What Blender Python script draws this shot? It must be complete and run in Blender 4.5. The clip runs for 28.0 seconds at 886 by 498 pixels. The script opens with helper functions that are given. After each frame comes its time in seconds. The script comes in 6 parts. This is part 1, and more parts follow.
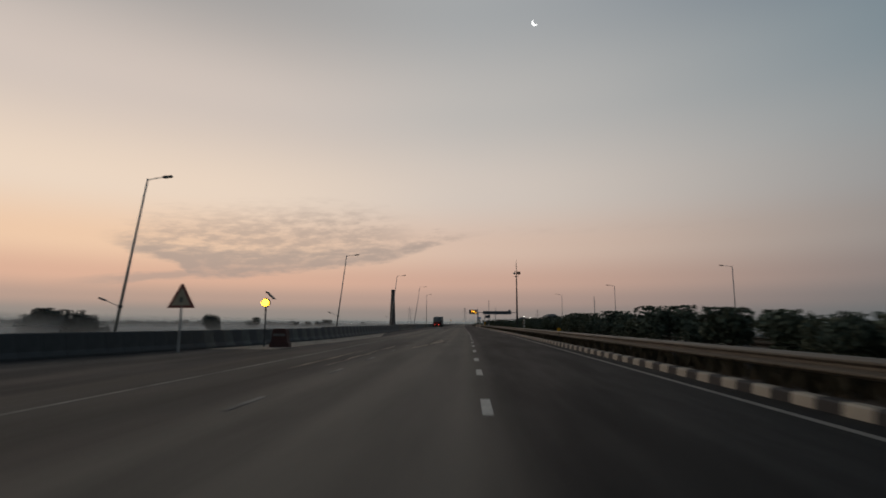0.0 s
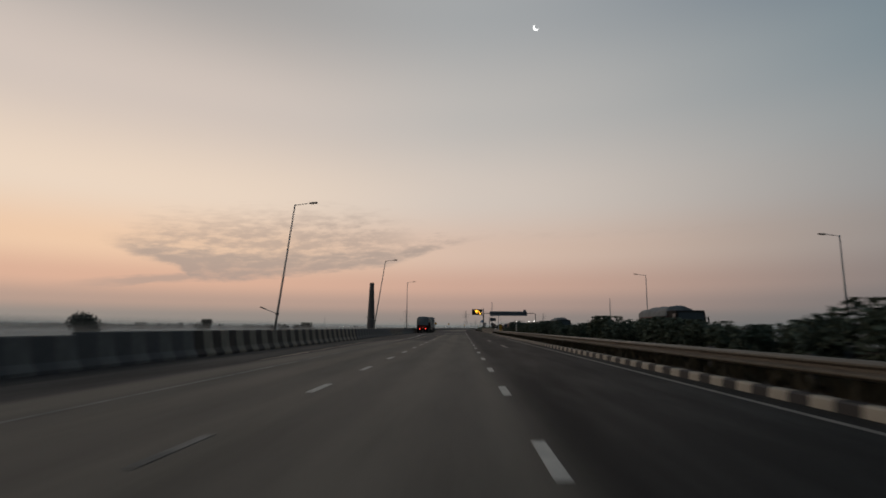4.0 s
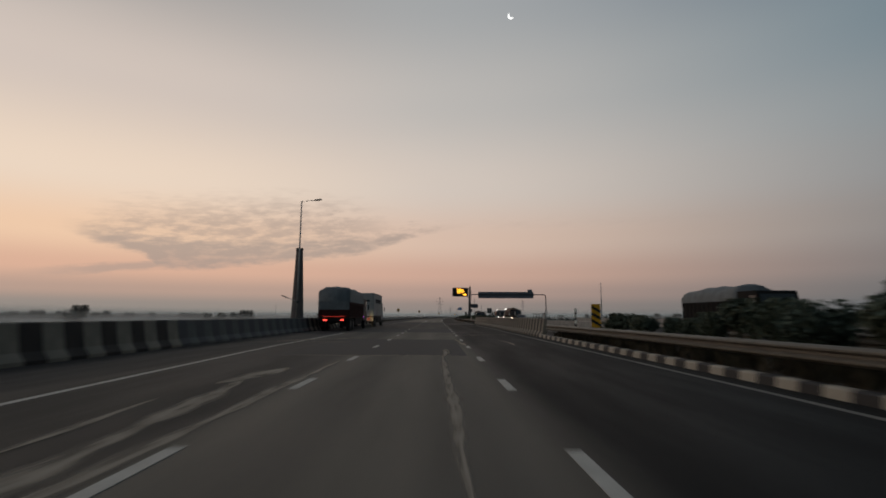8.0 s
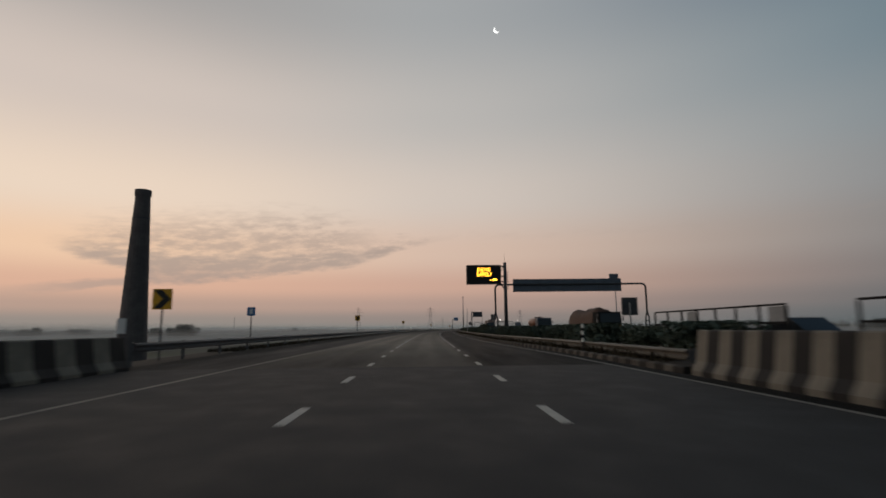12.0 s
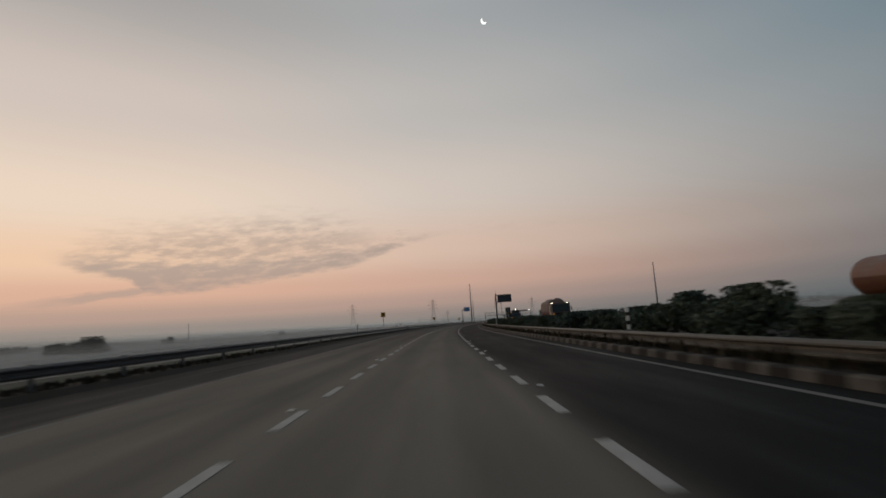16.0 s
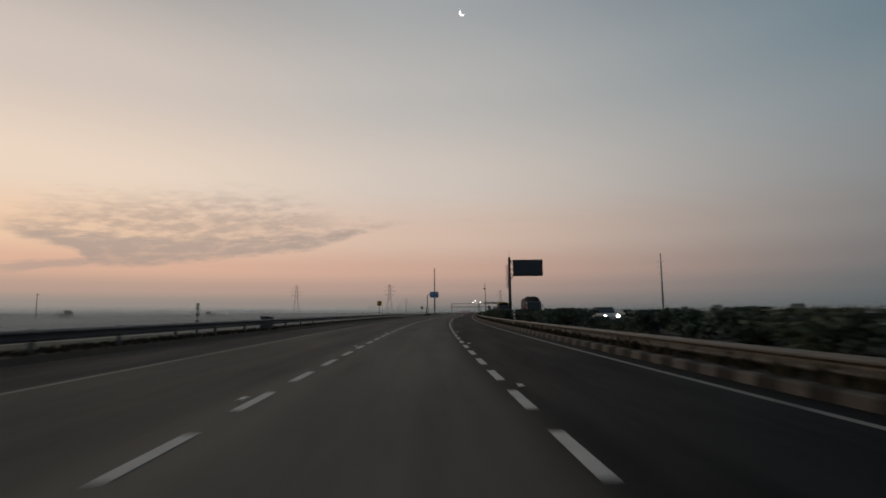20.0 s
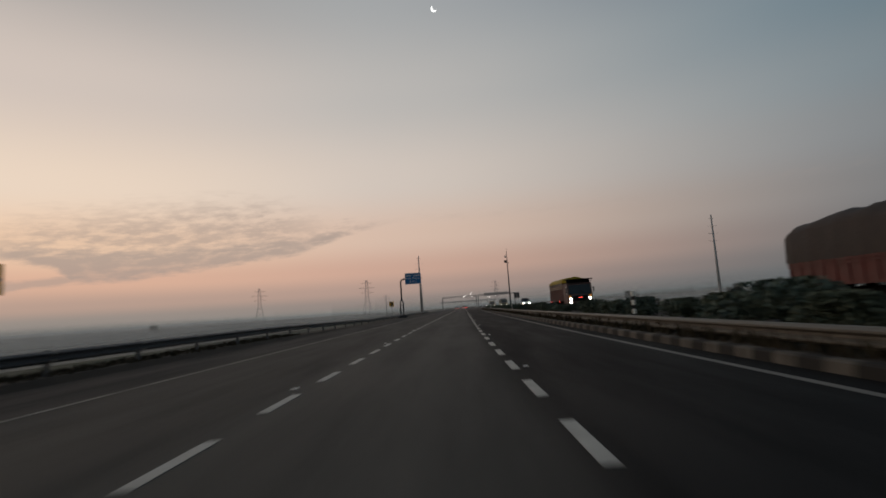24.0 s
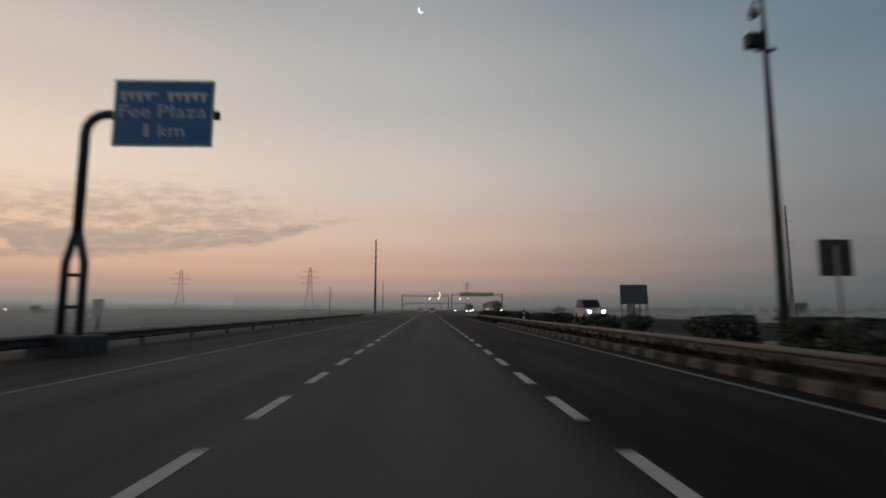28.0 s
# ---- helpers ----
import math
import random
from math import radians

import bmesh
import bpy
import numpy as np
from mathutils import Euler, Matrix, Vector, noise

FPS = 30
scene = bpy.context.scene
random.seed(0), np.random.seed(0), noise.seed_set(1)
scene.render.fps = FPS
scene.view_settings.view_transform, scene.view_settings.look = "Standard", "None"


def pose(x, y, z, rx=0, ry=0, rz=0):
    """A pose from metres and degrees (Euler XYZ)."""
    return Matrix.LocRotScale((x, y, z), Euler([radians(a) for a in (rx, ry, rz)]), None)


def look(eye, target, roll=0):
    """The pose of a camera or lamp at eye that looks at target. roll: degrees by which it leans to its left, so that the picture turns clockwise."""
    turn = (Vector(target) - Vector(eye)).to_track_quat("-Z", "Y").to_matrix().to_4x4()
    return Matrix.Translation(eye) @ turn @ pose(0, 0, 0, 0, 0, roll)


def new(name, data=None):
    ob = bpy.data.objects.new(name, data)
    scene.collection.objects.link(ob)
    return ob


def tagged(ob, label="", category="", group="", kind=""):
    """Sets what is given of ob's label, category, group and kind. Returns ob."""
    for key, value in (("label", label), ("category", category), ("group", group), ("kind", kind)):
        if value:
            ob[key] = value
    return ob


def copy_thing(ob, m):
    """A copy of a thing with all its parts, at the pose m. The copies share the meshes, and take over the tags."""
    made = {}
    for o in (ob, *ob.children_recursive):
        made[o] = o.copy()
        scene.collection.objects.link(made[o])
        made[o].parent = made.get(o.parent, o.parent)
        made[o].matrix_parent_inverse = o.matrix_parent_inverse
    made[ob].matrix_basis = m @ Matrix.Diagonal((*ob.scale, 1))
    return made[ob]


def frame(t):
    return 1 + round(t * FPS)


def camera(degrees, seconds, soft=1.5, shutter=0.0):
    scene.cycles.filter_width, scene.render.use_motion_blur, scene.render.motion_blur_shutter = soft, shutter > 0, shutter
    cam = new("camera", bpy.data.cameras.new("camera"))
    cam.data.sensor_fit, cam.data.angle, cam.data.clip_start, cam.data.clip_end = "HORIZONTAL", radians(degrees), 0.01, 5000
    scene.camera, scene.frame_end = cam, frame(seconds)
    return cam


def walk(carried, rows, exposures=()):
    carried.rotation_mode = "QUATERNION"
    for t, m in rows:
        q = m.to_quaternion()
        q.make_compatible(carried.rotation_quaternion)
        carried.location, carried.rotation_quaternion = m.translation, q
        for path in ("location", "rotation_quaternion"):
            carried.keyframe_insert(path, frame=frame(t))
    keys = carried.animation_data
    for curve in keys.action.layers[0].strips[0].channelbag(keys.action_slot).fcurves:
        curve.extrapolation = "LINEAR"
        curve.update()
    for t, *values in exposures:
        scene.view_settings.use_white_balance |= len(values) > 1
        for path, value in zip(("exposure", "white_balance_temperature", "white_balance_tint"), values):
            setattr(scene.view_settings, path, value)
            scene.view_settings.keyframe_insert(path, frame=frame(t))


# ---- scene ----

# ---- the road's line: metres to the right of the start's heading, at metres ahead ----
KNOT = np.array([0, 60, 120, 180, 240, 300, 350, 400, 450, 490, 530.0])
SIDE = np.array([0.25, -0.54, -1.99, -3.36, -4.75, -5.55, -5.02, -2.38, 2.70, 8.12, 13.81])


def _bend():
    n, h = len(KNOT), np.diff(KNOT)
    a, r = np.eye(n), np.zeros(n)
    for i in range(1, n - 1):
        a[i, i - 1:i + 2] = h[i - 1], 2 * (h[i - 1] + h[i]), h[i]
        r[i] = 6 * ((SIDE[i + 1] - SIDE[i]) / h[i] - (SIDE[i] - SIDE[i - 1]) / h[i - 1])
    return np.linalg.solve(a, r)


BEND = _bend()


def road_x(s):
    """The right dashed line's x at s metres ahead; straight on past both ends."""
    if s < KNOT[0]:
        return SIDE[0] - 0.0100 * (s - KNOT[0])
    if s > KNOT[-1]:
        return SIDE[-1] + 0.1425 * (s - KNOT[-1])
    i = min(max(int(np.searchsorted(KNOT, s)) - 1, 0), len(KNOT) - 2)
    a, b, h = KNOT[i + 1] - s, s - KNOT[i], KNOT[i + 1] - KNOT[i]
    return (BEND[i] * a ** 3 + BEND[i + 1] * b ** 3) / 6 / h + (SIDE[i] / h - BEND[i] * h / 6) * a + (SIDE[i + 1] / h - BEND[i + 1] * h / 6) * b


def heading(s):
    return math.atan((road_x(s + 0.5) - road_x(s - 0.5)))


def on(s, u, z=0.0):
    """The place u metres to the right of the right dashed line, s metres along."""
    h = heading(s)
    return Vector((road_x(s) + u * math.cos(h), s - u * math.sin(h), z))


def at(s, u, z=0.0, turn=0.0):
    """A pose there, y along the road, turned by that many degrees to the left."""
    return Matrix.Translation(on(s, u, z)) @ Matrix.Rotation(-heading(s) + radians(turn), 4, "Z")


def edge_u(s):
    """The right edge line's offset: wide on the bridge, narrower past it."""
    return 4.1 - 0.85 * min(max((s - 232) / 26, 0), 1)


# ---- camera ----
PATH = [
    (0.0, 0.00, -0.00, 1.20, 3.40, 8.05, 0.16),
    (0.5, -0.16, 7.95, 1.20, 3.56, 8.19, 0.76),
    (1.0, -0.36, 16.10, 1.20, 3.70, 8.14, 0.51),
    (1.5, -0.54, 24.36, 1.20, 3.94, 8.28, 0.13),
    (2.0, -0.66, 32.63, 1.20, 4.10, 8.40, 1.06),
    (2.5, -0.79, 40.86, 1.19, 4.05, 8.37, 1.11),
    (3.0, -0.97, 49.19, 1.20, 3.87, 8.41, 0.87),
    (3.5, -1.20, 57.61, 1.20, 3.69, 8.44, 0.62),
    (4.0, -1.46, 66.12, 1.20, 3.50, 8.47, 0.38),
    (4.5, -1.74, 74.71, 1.20, 3.32, 8.51, 0.13),
    (5.0, -2.04, 83.40, 1.20, 1.69, 8.57, -0.61),
    (5.5, -2.35, 92.19, 1.20, 0.72, 7.87, -0.45),
    (6.0, -2.66, 101.07, 1.19, 0.40, 7.75, 0.29),
    (6.5, -2.97, 110.05, 1.19, 0.52, 7.45, -0.04),
    (7.0, -3.25, 119.13, 1.19, 0.18, 7.10, 0.03),
    (7.5, -3.50, 128.31, 1.20, 0.31, 7.21, 0.00),
    (8.0, -3.66, 137.59, 1.21, 0.59, 7.24, 0.23),
    (8.5, -3.87, 146.88, 1.21, 0.82, 7.23, 2.10),
    (9.0, -4.14, 155.95, 1.21, 0.95, 7.46, 0.99),
    (9.5, -4.47, 164.76, 1.20, -1.24, 7.61, -0.79),
    (10.0, -4.80, 173.49, 1.20, -1.84, 6.33, 0.12),
    (10.5, -5.11, 182.18, 1.23, -1.49, 7.78, -0.16),
    (11.0, -5.36, 190.96, 1.24, -1.13, 7.73, -0.10),
    (11.5, -5.61, 199.83, 1.23, -0.98, 7.71, -0.34),
    (12.0, -5.82, 208.98, 1.20, -0.62, 8.54, -0.59),
    (12.5, -6.00, 218.35, 1.20, -0.25, 9.37, -0.84),
    (13.0, -6.15, 227.89, 1.20, 0.11, 10.20, -1.09),
    (13.5, -6.29, 237.56, 1.20, 0.48, 11.03, -1.34),
    (14.0, -6.41, 247.32, 1.20, 1.44, 9.53, -0.74),
    (14.5, -6.55, 257.10, 1.20, 0.75, 8.61, -0.55),
    (15.0, -6.70, 266.84, 1.20, 0.50, 8.32, -1.48),
    (15.5, -6.85, 276.51, 1.20, 0.09, 8.41, -3.40),
    (16.0, -6.96, 286.16, 1.20, -0.67, 7.93, -3.73),
    (16.5, -7.01, 295.85, 1.21, -1.38, 7.61, -3.97),
    (17.0, -7.02, 305.65, 1.17, -1.39, 7.52, -5.15),
    (17.5, -6.99, 315.57, 1.15, -1.16, 7.13, -2.96),
    (18.0, -6.87, 325.60, 1.14, -2.33, 6.90, -2.96),
    (18.5, -6.68, 335.66, 1.14, -3.59, 6.84, -2.59),
    (19.0, -6.44, 345.64, 1.15, -4.31, 6.84, -1.42),
    (19.5, -6.17, 355.58, 1.17, -4.69, 6.67, -0.27),
    (20.0, -5.77, 365.47, 1.19, -4.72, 6.78, -0.46),
    (20.5, -5.24, 375.34, 1.20, -5.65, 6.98, -1.45),
    (21.0, -4.60, 385.16, 1.20, -5.89, 6.83, -1.48),
    (21.5, -3.86, 394.93, 1.20, -6.13, 6.68, -1.51),
    (22.0, -3.05, 404.63, 1.20, -6.37, 6.52, -1.53),
    (22.5, -2.18, 414.24, 1.20, -6.61, 6.37, -1.56),
    (23.0, -1.26, 423.77, 1.20, -6.52, 6.52, -2.75),
    (23.5, -0.30, 433.18, 1.20, -6.29, 6.52, -4.30),
    (24.0, 0.72, 442.47, 1.20, -6.27, 6.37, -4.00),
    (24.5, 1.78, 451.69, 1.20, -7.44, 6.34, -2.54),
    (25.0, 2.89, 460.89, 1.20, -8.98, 6.39, -1.90),
    (25.5, 4.05, 470.09, 1.20, -9.27, 6.46, -0.92),
    (26.0, 5.30, 479.38, 1.20, -9.10, 6.63, -0.38),
    (26.5, 6.58, 488.85, 1.20, -9.19, 6.70, -0.48),
    (27.0, 7.87, 498.52, 1.19, -9.39, 6.76, -0.58),
    (27.5, 9.12, 508.06, 1.19, -9.77, 6.75, -0.40),
    (28.0, 10.32, 517.45, 1.20, -9.71, 6.52, 0.06),
]


def aim(x, y, z, yaw, pitch, roll):
    a, b = radians(yaw), radians(pitch)
    eye = Vector((x, y, z))
    return look(eye, eye + Vector((-math.sin(a) * math.cos(b), math.cos(a) * math.cos(b), math.sin(b))), roll)


cam = camera(80.15, 28.0, soft=1.7, shutter=0.4)
walk(cam, [(row[0], aim(*row[1:])) for row in PATH])


# ---- sky: dawn glow to the left, dusk blue to the right, one bank of cloud, a thin moon ----
def lin(r, g, b):
    return tuple((c / 255 / 12.92 if c <= 10 else ((c / 255 + 0.055) / 1.055) ** 2.4) for c in (r, g, b)) + (1.0,)


class Net:
    """A node tree with short calls."""

    def __init__(self, tree):
        self.tree = tree

    def node(self, kind, **inputs):
        n = self.tree.nodes.new(kind)
        for key, value in inputs.items():
            self.put(n, key, value)
        return n

    def put(self, n, key, value):
        slot = n.inputs[int(key[1:])] if key[0] == "i" and key[1:].isdigit() else n.inputs[key.replace("_", " ")]
        if isinstance(value, bpy.types.NodeSocket):
            self.tree.links.new(value, slot)
        else:
            slot.default_value = value

    def math(self, op, a, b=0.0, c=0.0, clamp=False):
        n = self.tree.nodes.new("ShaderNodeMath")
        n.operation, n.use_clamp = op, clamp
        for i, v in enumerate((a, b, c)):
            self.put(n, f"i{i}", v)
        return n.outputs[0]

    def vmath(self, op, a, b=(0, 0, 0)):
        n = self.tree.nodes.new("ShaderNodeVectorMath")
        n.operation = op
        self.put(n, "i0", a), self.put(n, "i1", b)
        return n.outputs["Value" if op in ("DOT_PRODUCT", "LENGTH") else "Vector"]

    def span(self, v, a, b, c=0.0, d=1.0, smooth=True):
        n = self.tree.nodes.new("ShaderNodeMapRange")
        n.interpolation_type = "SMOOTHSTEP" if smooth else "LINEAR"
        for i, x in enumerate((v, a, b, c, d)):
            self.put(n, f"i{i}", x)
        return n.outputs[0]

    def ramp(self, v, stops, mode="LINEAR"):
        n = self.tree.nodes.new("ShaderNodeValToRGB")
        n.color_ramp.interpolation = mode
        e = n.color_ramp.elements
        while len(e) < len(stops):
            e.new(0.5)
        for el, (p, c) in zip(e, stops):
            el.position, el.color = p, c
        self.put(n, "i0", v)
        return n.outputs[0]

    def mix(self, f, a, b, kind="MIX"):
        n = self.tree.nodes.new("ShaderNodeMix")
        n.data_type, n.blend_type = "RGBA", kind
        self.put(n, "i0", f), self.put(n, "i6", a), self.put(n, "i7", b)
        return n.outputs[2]

    def noise(self, vec, scale, detail=4.0, rough=0.55):
        n = self.node("ShaderNodeTexNoise", Scale=scale, Detail=detail, Roughness=rough)
        if vec is not None:
            self.put(n, "Vector", vec)
        return n.outputs[0]


world = bpy.data.worlds.new("dawn")
scene.world = world
world.use_nodes = True
world.node_tree.nodes.clear()
w = Net(world.node_tree)
way = w.vmath("NORMALIZE", w.node("ShaderNodeTexCoord").outputs["Generated"])
xyz = w.node("ShaderNodeSeparateXYZ", i0=way).outputs
flat = w.vmath("NORMALIZE", w.node("ShaderNodeCombineXYZ", i0=xyz[0], i1=xyz[1], i2=0.0).outputs[0])
glow = w.vmath("DOT_PRODUCT", flat, (-math.sin(radians(52)), math.cos(radians(52)), 0))
up = w.math("MULTIPLY", w.math("ARCSINE", xyz[2]), 180 / math.pi)
lift = w.math("DIVIDE", up, 48.0, clamp=True)
GLOW = [(0.0, (124, 124, 120)), (1.0, (140, 131, 124)), (2.4, (172, 146, 132)), (4.4, (205, 165, 142)), (7.6, (222, 188, 159)), (13.0, (220, 200, 181)), (22.0, (195, 182, 173)), (33.0, (153, 150, 148)), (48.0, (112, 116, 120))]
MIDDLE = [(0.0, (121, 120, 117)), (1.0, (138, 126, 120)), (2.4, (166, 141, 130)), (4.4, (191, 156, 139)), (8.0, (202, 176, 159)), (14.0, (197, 185, 175)), (23.0, (176, 172, 168)), (33.0, (153, 155, 156)), (48.0, (111, 117, 124))]
COOL = [(0.0, (76, 86, 90)), (2.0, (88, 95, 98)), (4.5, (101, 105, 107)), (8.0, (112, 115, 117)), (13.0, (118, 124, 128)), (18.0, (113, 126, 133)), (25.0, (97, 117, 128)), (33.0, (77, 100, 117)), (48.0, (56, 73, 88))]
glow_sky, mid_sky, cool_sky = (w.ramp(lift, [(e / 48.0, lin(*c)) for e, c in stops], "EASE") for stops in (GLOW, MIDDLE, COOL))
sky = w.mix(w.span(glow, -0.33, 0.75), cool_sky, mid_sky)
sky = w.mix(w.span(glow, 0.60, 0.99), sky, glow_sky)
# the bank of cloud: a dense flat foot drawn out into a blade, thin rippled puffs above it, and a low tail
side = w.math("MULTIPLY", w.math("ARCTAN2", w.math("MULTIPLY", xyz[0], -1.0), xyz[1]), 180 / math.pi)
tilt = w.math("ADD", up, w.math("MULTIPLY", side, 0.07))
streak = w.node("ShaderNodeCombineXYZ", i0=w.math("MULTIPLY", side, 0.11), i1=w.math("MULTIPLY", tilt, 0.55), i2=0.0).outputs[0]
puffs = w.noise(streak, 1.0, 9.0, 0.62)
fine = w.noise(streak, 5.5, 6.0, 0.6)
ripple = w.noise(w.node("ShaderNodeCombineXYZ", i0=w.math("MULTIPLY", side, 0.42), i1=w.math("MULTIPLY", tilt, 1.45), i2=2.0).outputs[0], 1.0, 6.0, 0.58)
reach = w.math("DIVIDE", w.math("ADD", side, 5.0), 50.0, clamp=True)


def profile(points):
    """Degrees of height along the bank of cloud, from its tip to its broad end."""
    return w.math("MULTIPLY", w.node("ShaderNodeSeparateColor", i0=w.ramp(reach, [((d + 5.0) / 50.0, (h / 20.0,) * 3 + (1.0,)) for d, h in points])).outputs[0], 20.0)


top = profile(((-1.0, 9.6), (3.0, 10.0), (6.0, 11.4), (9.0, 12.3), (13.0, 13.1), (17.0, 13.1), (24.0, 12.2), (31.0, 11.4), (34.0, 10.3), (36.0, 8.8), (38.0, 7.8)))
blade = profile(((-1.0, 9.55), (3.4, 9.05), (9.0, 8.25), (14.7, 7.55), (19.0, 7.5), (24.0, 7.2), (30.0, 7.3), (36.0, 7.8)))
foot = profile(((-1.0, 9.45), (3.4, 8.65), (9.0, 6.6), (12.5, 6.1), (17.5, 5.5), (23.0, 4.65), (27.0, 4.25), (29.2, 4.4), (30.2, 5.5), (32.2, 6.1), (34.6, 6.6), (37.0, 7.5)))
ragged = w.math("MULTIPLY", w.math("SUBTRACT", w.math("ADD", fine, w.math("MULTIPLY", ripple, 0.7)), 0.85), 2.6)
within = w.span(w.math("SUBTRACT", w.math("ADD", up, w.math("MULTIPLY", ragged, 0.35)), foot), -0.2, 0.55)
dense = w.math("MULTIPLY", within, w.span(w.math("SUBTRACT", w.math("ADD", blade, ragged), up), -1.1, 0.7))
dense = w.math("MULTIPLY", dense, w.math("MULTIPLY", w.span(side, -1.5, 5.0, 0.15, 1.0), w.span(side, 37.5, 33.0)))
dense = w.math("MULTIPLY", dense, w.span(w.math("ADD", ripple, w.math("MULTIPLY", puffs, 0.4)), 0.48, 0.78, 0.60, 1.0))
thin = w.math("MULTIPLY", within, w.span(w.math("SUBTRACT", w.math("ADD", top, ragged), up), -0.6, 3.6))
thin = w.math("MULTIPLY", thin, w.math("MULTIPLY", w.span(side, 2.0, 13.0), w.span(side, 38.0, 32.5)))
thin = w.math("MULTIPLY", thin, w.span(w.math("ADD", ripple, w.math("MULTIPLY", puffs, 0.6)), 0.62, 0.92, 0.12, 0.78))
tail = w.math("ABSOLUTE", w.math("SUBTRACT", w.math("ADD", up, w.math("MULTIPLY", ragged, 0.25)), w.math("SUBTRACT", 8.4, w.math("MULTIPLY", side, 0.124))))
tail = w.math("MULTIPLY", w.span(tail, 0.62, 0.10), w.math("MULTIPLY", w.span(side, 25.5, 29.5), w.span(side, 41.0, 33.0)))
cloud = w.math("MAXIMUM", w.math("MAXIMUM", dense, thin), w.math("MULTIPLY", tail, 0.75))
sky = w.mix(w.math("MULTIPLY", cloud, 0.76), sky, lin(153, 139, 131))
# thin haze in long level streaks
veil = w.span(w.noise(w.node("ShaderNodeCombineXYZ", i0=w.math("MULTIPLY", side, 0.03), i1=w.math("MULTIPLY", up, 0.10), i2=3.0).outputs[0], 1.0, 5.0), 0.35, 0.75, 0.992, 1.008)
sky = w.mix(1.0, sky, w.node("ShaderNodeCombineXYZ", i0=veil, i1=veil, i2=veil).outputs[0], "MULTIPLY")
# the moon's thin lit edge
MOON = Vector((0.1066, 0.8514, 0.5136)).normalized()
m_right = MOON.cross(Vector((0, 0, 1))).normalized()
m_up = m_right.cross(MOON)
shade = (MOON + 0.0024 * m_right + 0.0022 * m_up).normalized()
full = w.span(w.vmath("LENGTH", w.vmath("SUBTRACT", way, tuple(MOON))), 0.0056, 0.0046)
dark = w.span(w.vmath("LENGTH", w.vmath("SUBTRACT", way, tuple(shade))), 0.0046, 0.0058)
sky = w.mix(w.math("MULTIPLY", full, dark), sky, (1.6, 1.6, 1.55, 1.0))
# the western half of the sky, behind, is still dim
west = w.span(glow, -0.95, 0.05, 0.55, 1.0)
sky = w.mix(1.0, sky, w.node("ShaderNodeCombineXYZ", i0=west, i1=west, i2=west).outputs[0], "MULTIPLY")
back = w.node("ShaderNodeBackground", Color=sky, Strength=1.17)
w.node("ShaderNodeOutputWorld", Surface=back.outputs[0])


# ---- materials ----
def paint(name, base, rough=0.7, metal=0.0, vary=0.25, scale=3.0, grain=60.0, bump=0.15, dirt=None, dirt_at=(0.55, 0.75), space="Object", spec=0.4, stretch=(1, 1, 1), thin=0.0):
    """A surface with stains at one scale, grain at another, and a little relief."""
    mat = bpy.data.materials.new(name)
    mat.use_nodes = True
    mat.node_tree.nodes.clear()
    n = Net(mat.node_tree)
    place = n.vmath("MULTIPLY", n.node("ShaderNodeTexCoord").outputs[space], stretch)
    big, small = n.noise(place, scale, 5.0), n.noise(place, grain, 3.0)
    low = tuple(c * (1 - vary) for c in base[:3]) + (1,)
    high = tuple(min(c * (1 + vary), 1) for c in base[:3]) + (1,)
    col = n.mix(n.span(big, 0.3, 0.7), low, high)
    col = n.mix(n.span(small, 0.35, 0.7, 0.0, 0.35), col, tuple(c * 0.6 for c in base[:3]) + (1,))
    if dirt:
        col = n.mix(n.math("MULTIPLY", n.span(n.noise(place, scale * 0.45, 8.0, 0.65), *dirt_at), 0.8), col, dirt + (1,))
    relief = n.node("ShaderNodeBump", Strength=bump, Distance=0.02, Height=n.math("ADD", small, n.math("MULTIPLY", big, 0.5)))
    b = n.node("ShaderNodeBsdfPrincipled", Base_Color=col, Metallic=metal, Normal=relief.outputs[0])
    n.put(b, "Roughness", n.span(big, 0.2, 0.8, max(rough - 0.12, 0.05), min(rough + 0.12, 1.0)))
    n.put(b, "Specular IOR Level", spec)
    out = b.outputs[0]
    if thin:
        out = n.node("ShaderNodeMixShader", i0=thin, i1=out, i2=n.node("ShaderNodeBsdfTransparent").outputs[0]).outputs[0]
    n.node("ShaderNodeOutputMaterial", Surface=out)
    return mat


def lamp_glow(name, colour, strength):
    mat = bpy.data.materials.new(name)
    mat.use_nodes = True
    mat.node_tree.nodes.clear()
    n = Net(mat.node_tree)
    n.node("ShaderNodeOutputMaterial", Surface=n.node("ShaderNodeEmission", Color=colour + (1,), Strength=strength).outputs[0])
    return mat


def glass(name, tint):
    mat = bpy.data.materials.new(name)
    mat.use_nodes = True
    mat.node_tree.nodes.clear()
    n = Net(mat.node_tree)
    b = n.node("ShaderNodeBsdfPrincipled", Base_Color=tint + (1,), Roughness=0.08)
    n.put(b, "Specular IOR Level", 0.6)
    n.node("ShaderNodeOutputMaterial", Surface=b.outputs[0])
    return mat


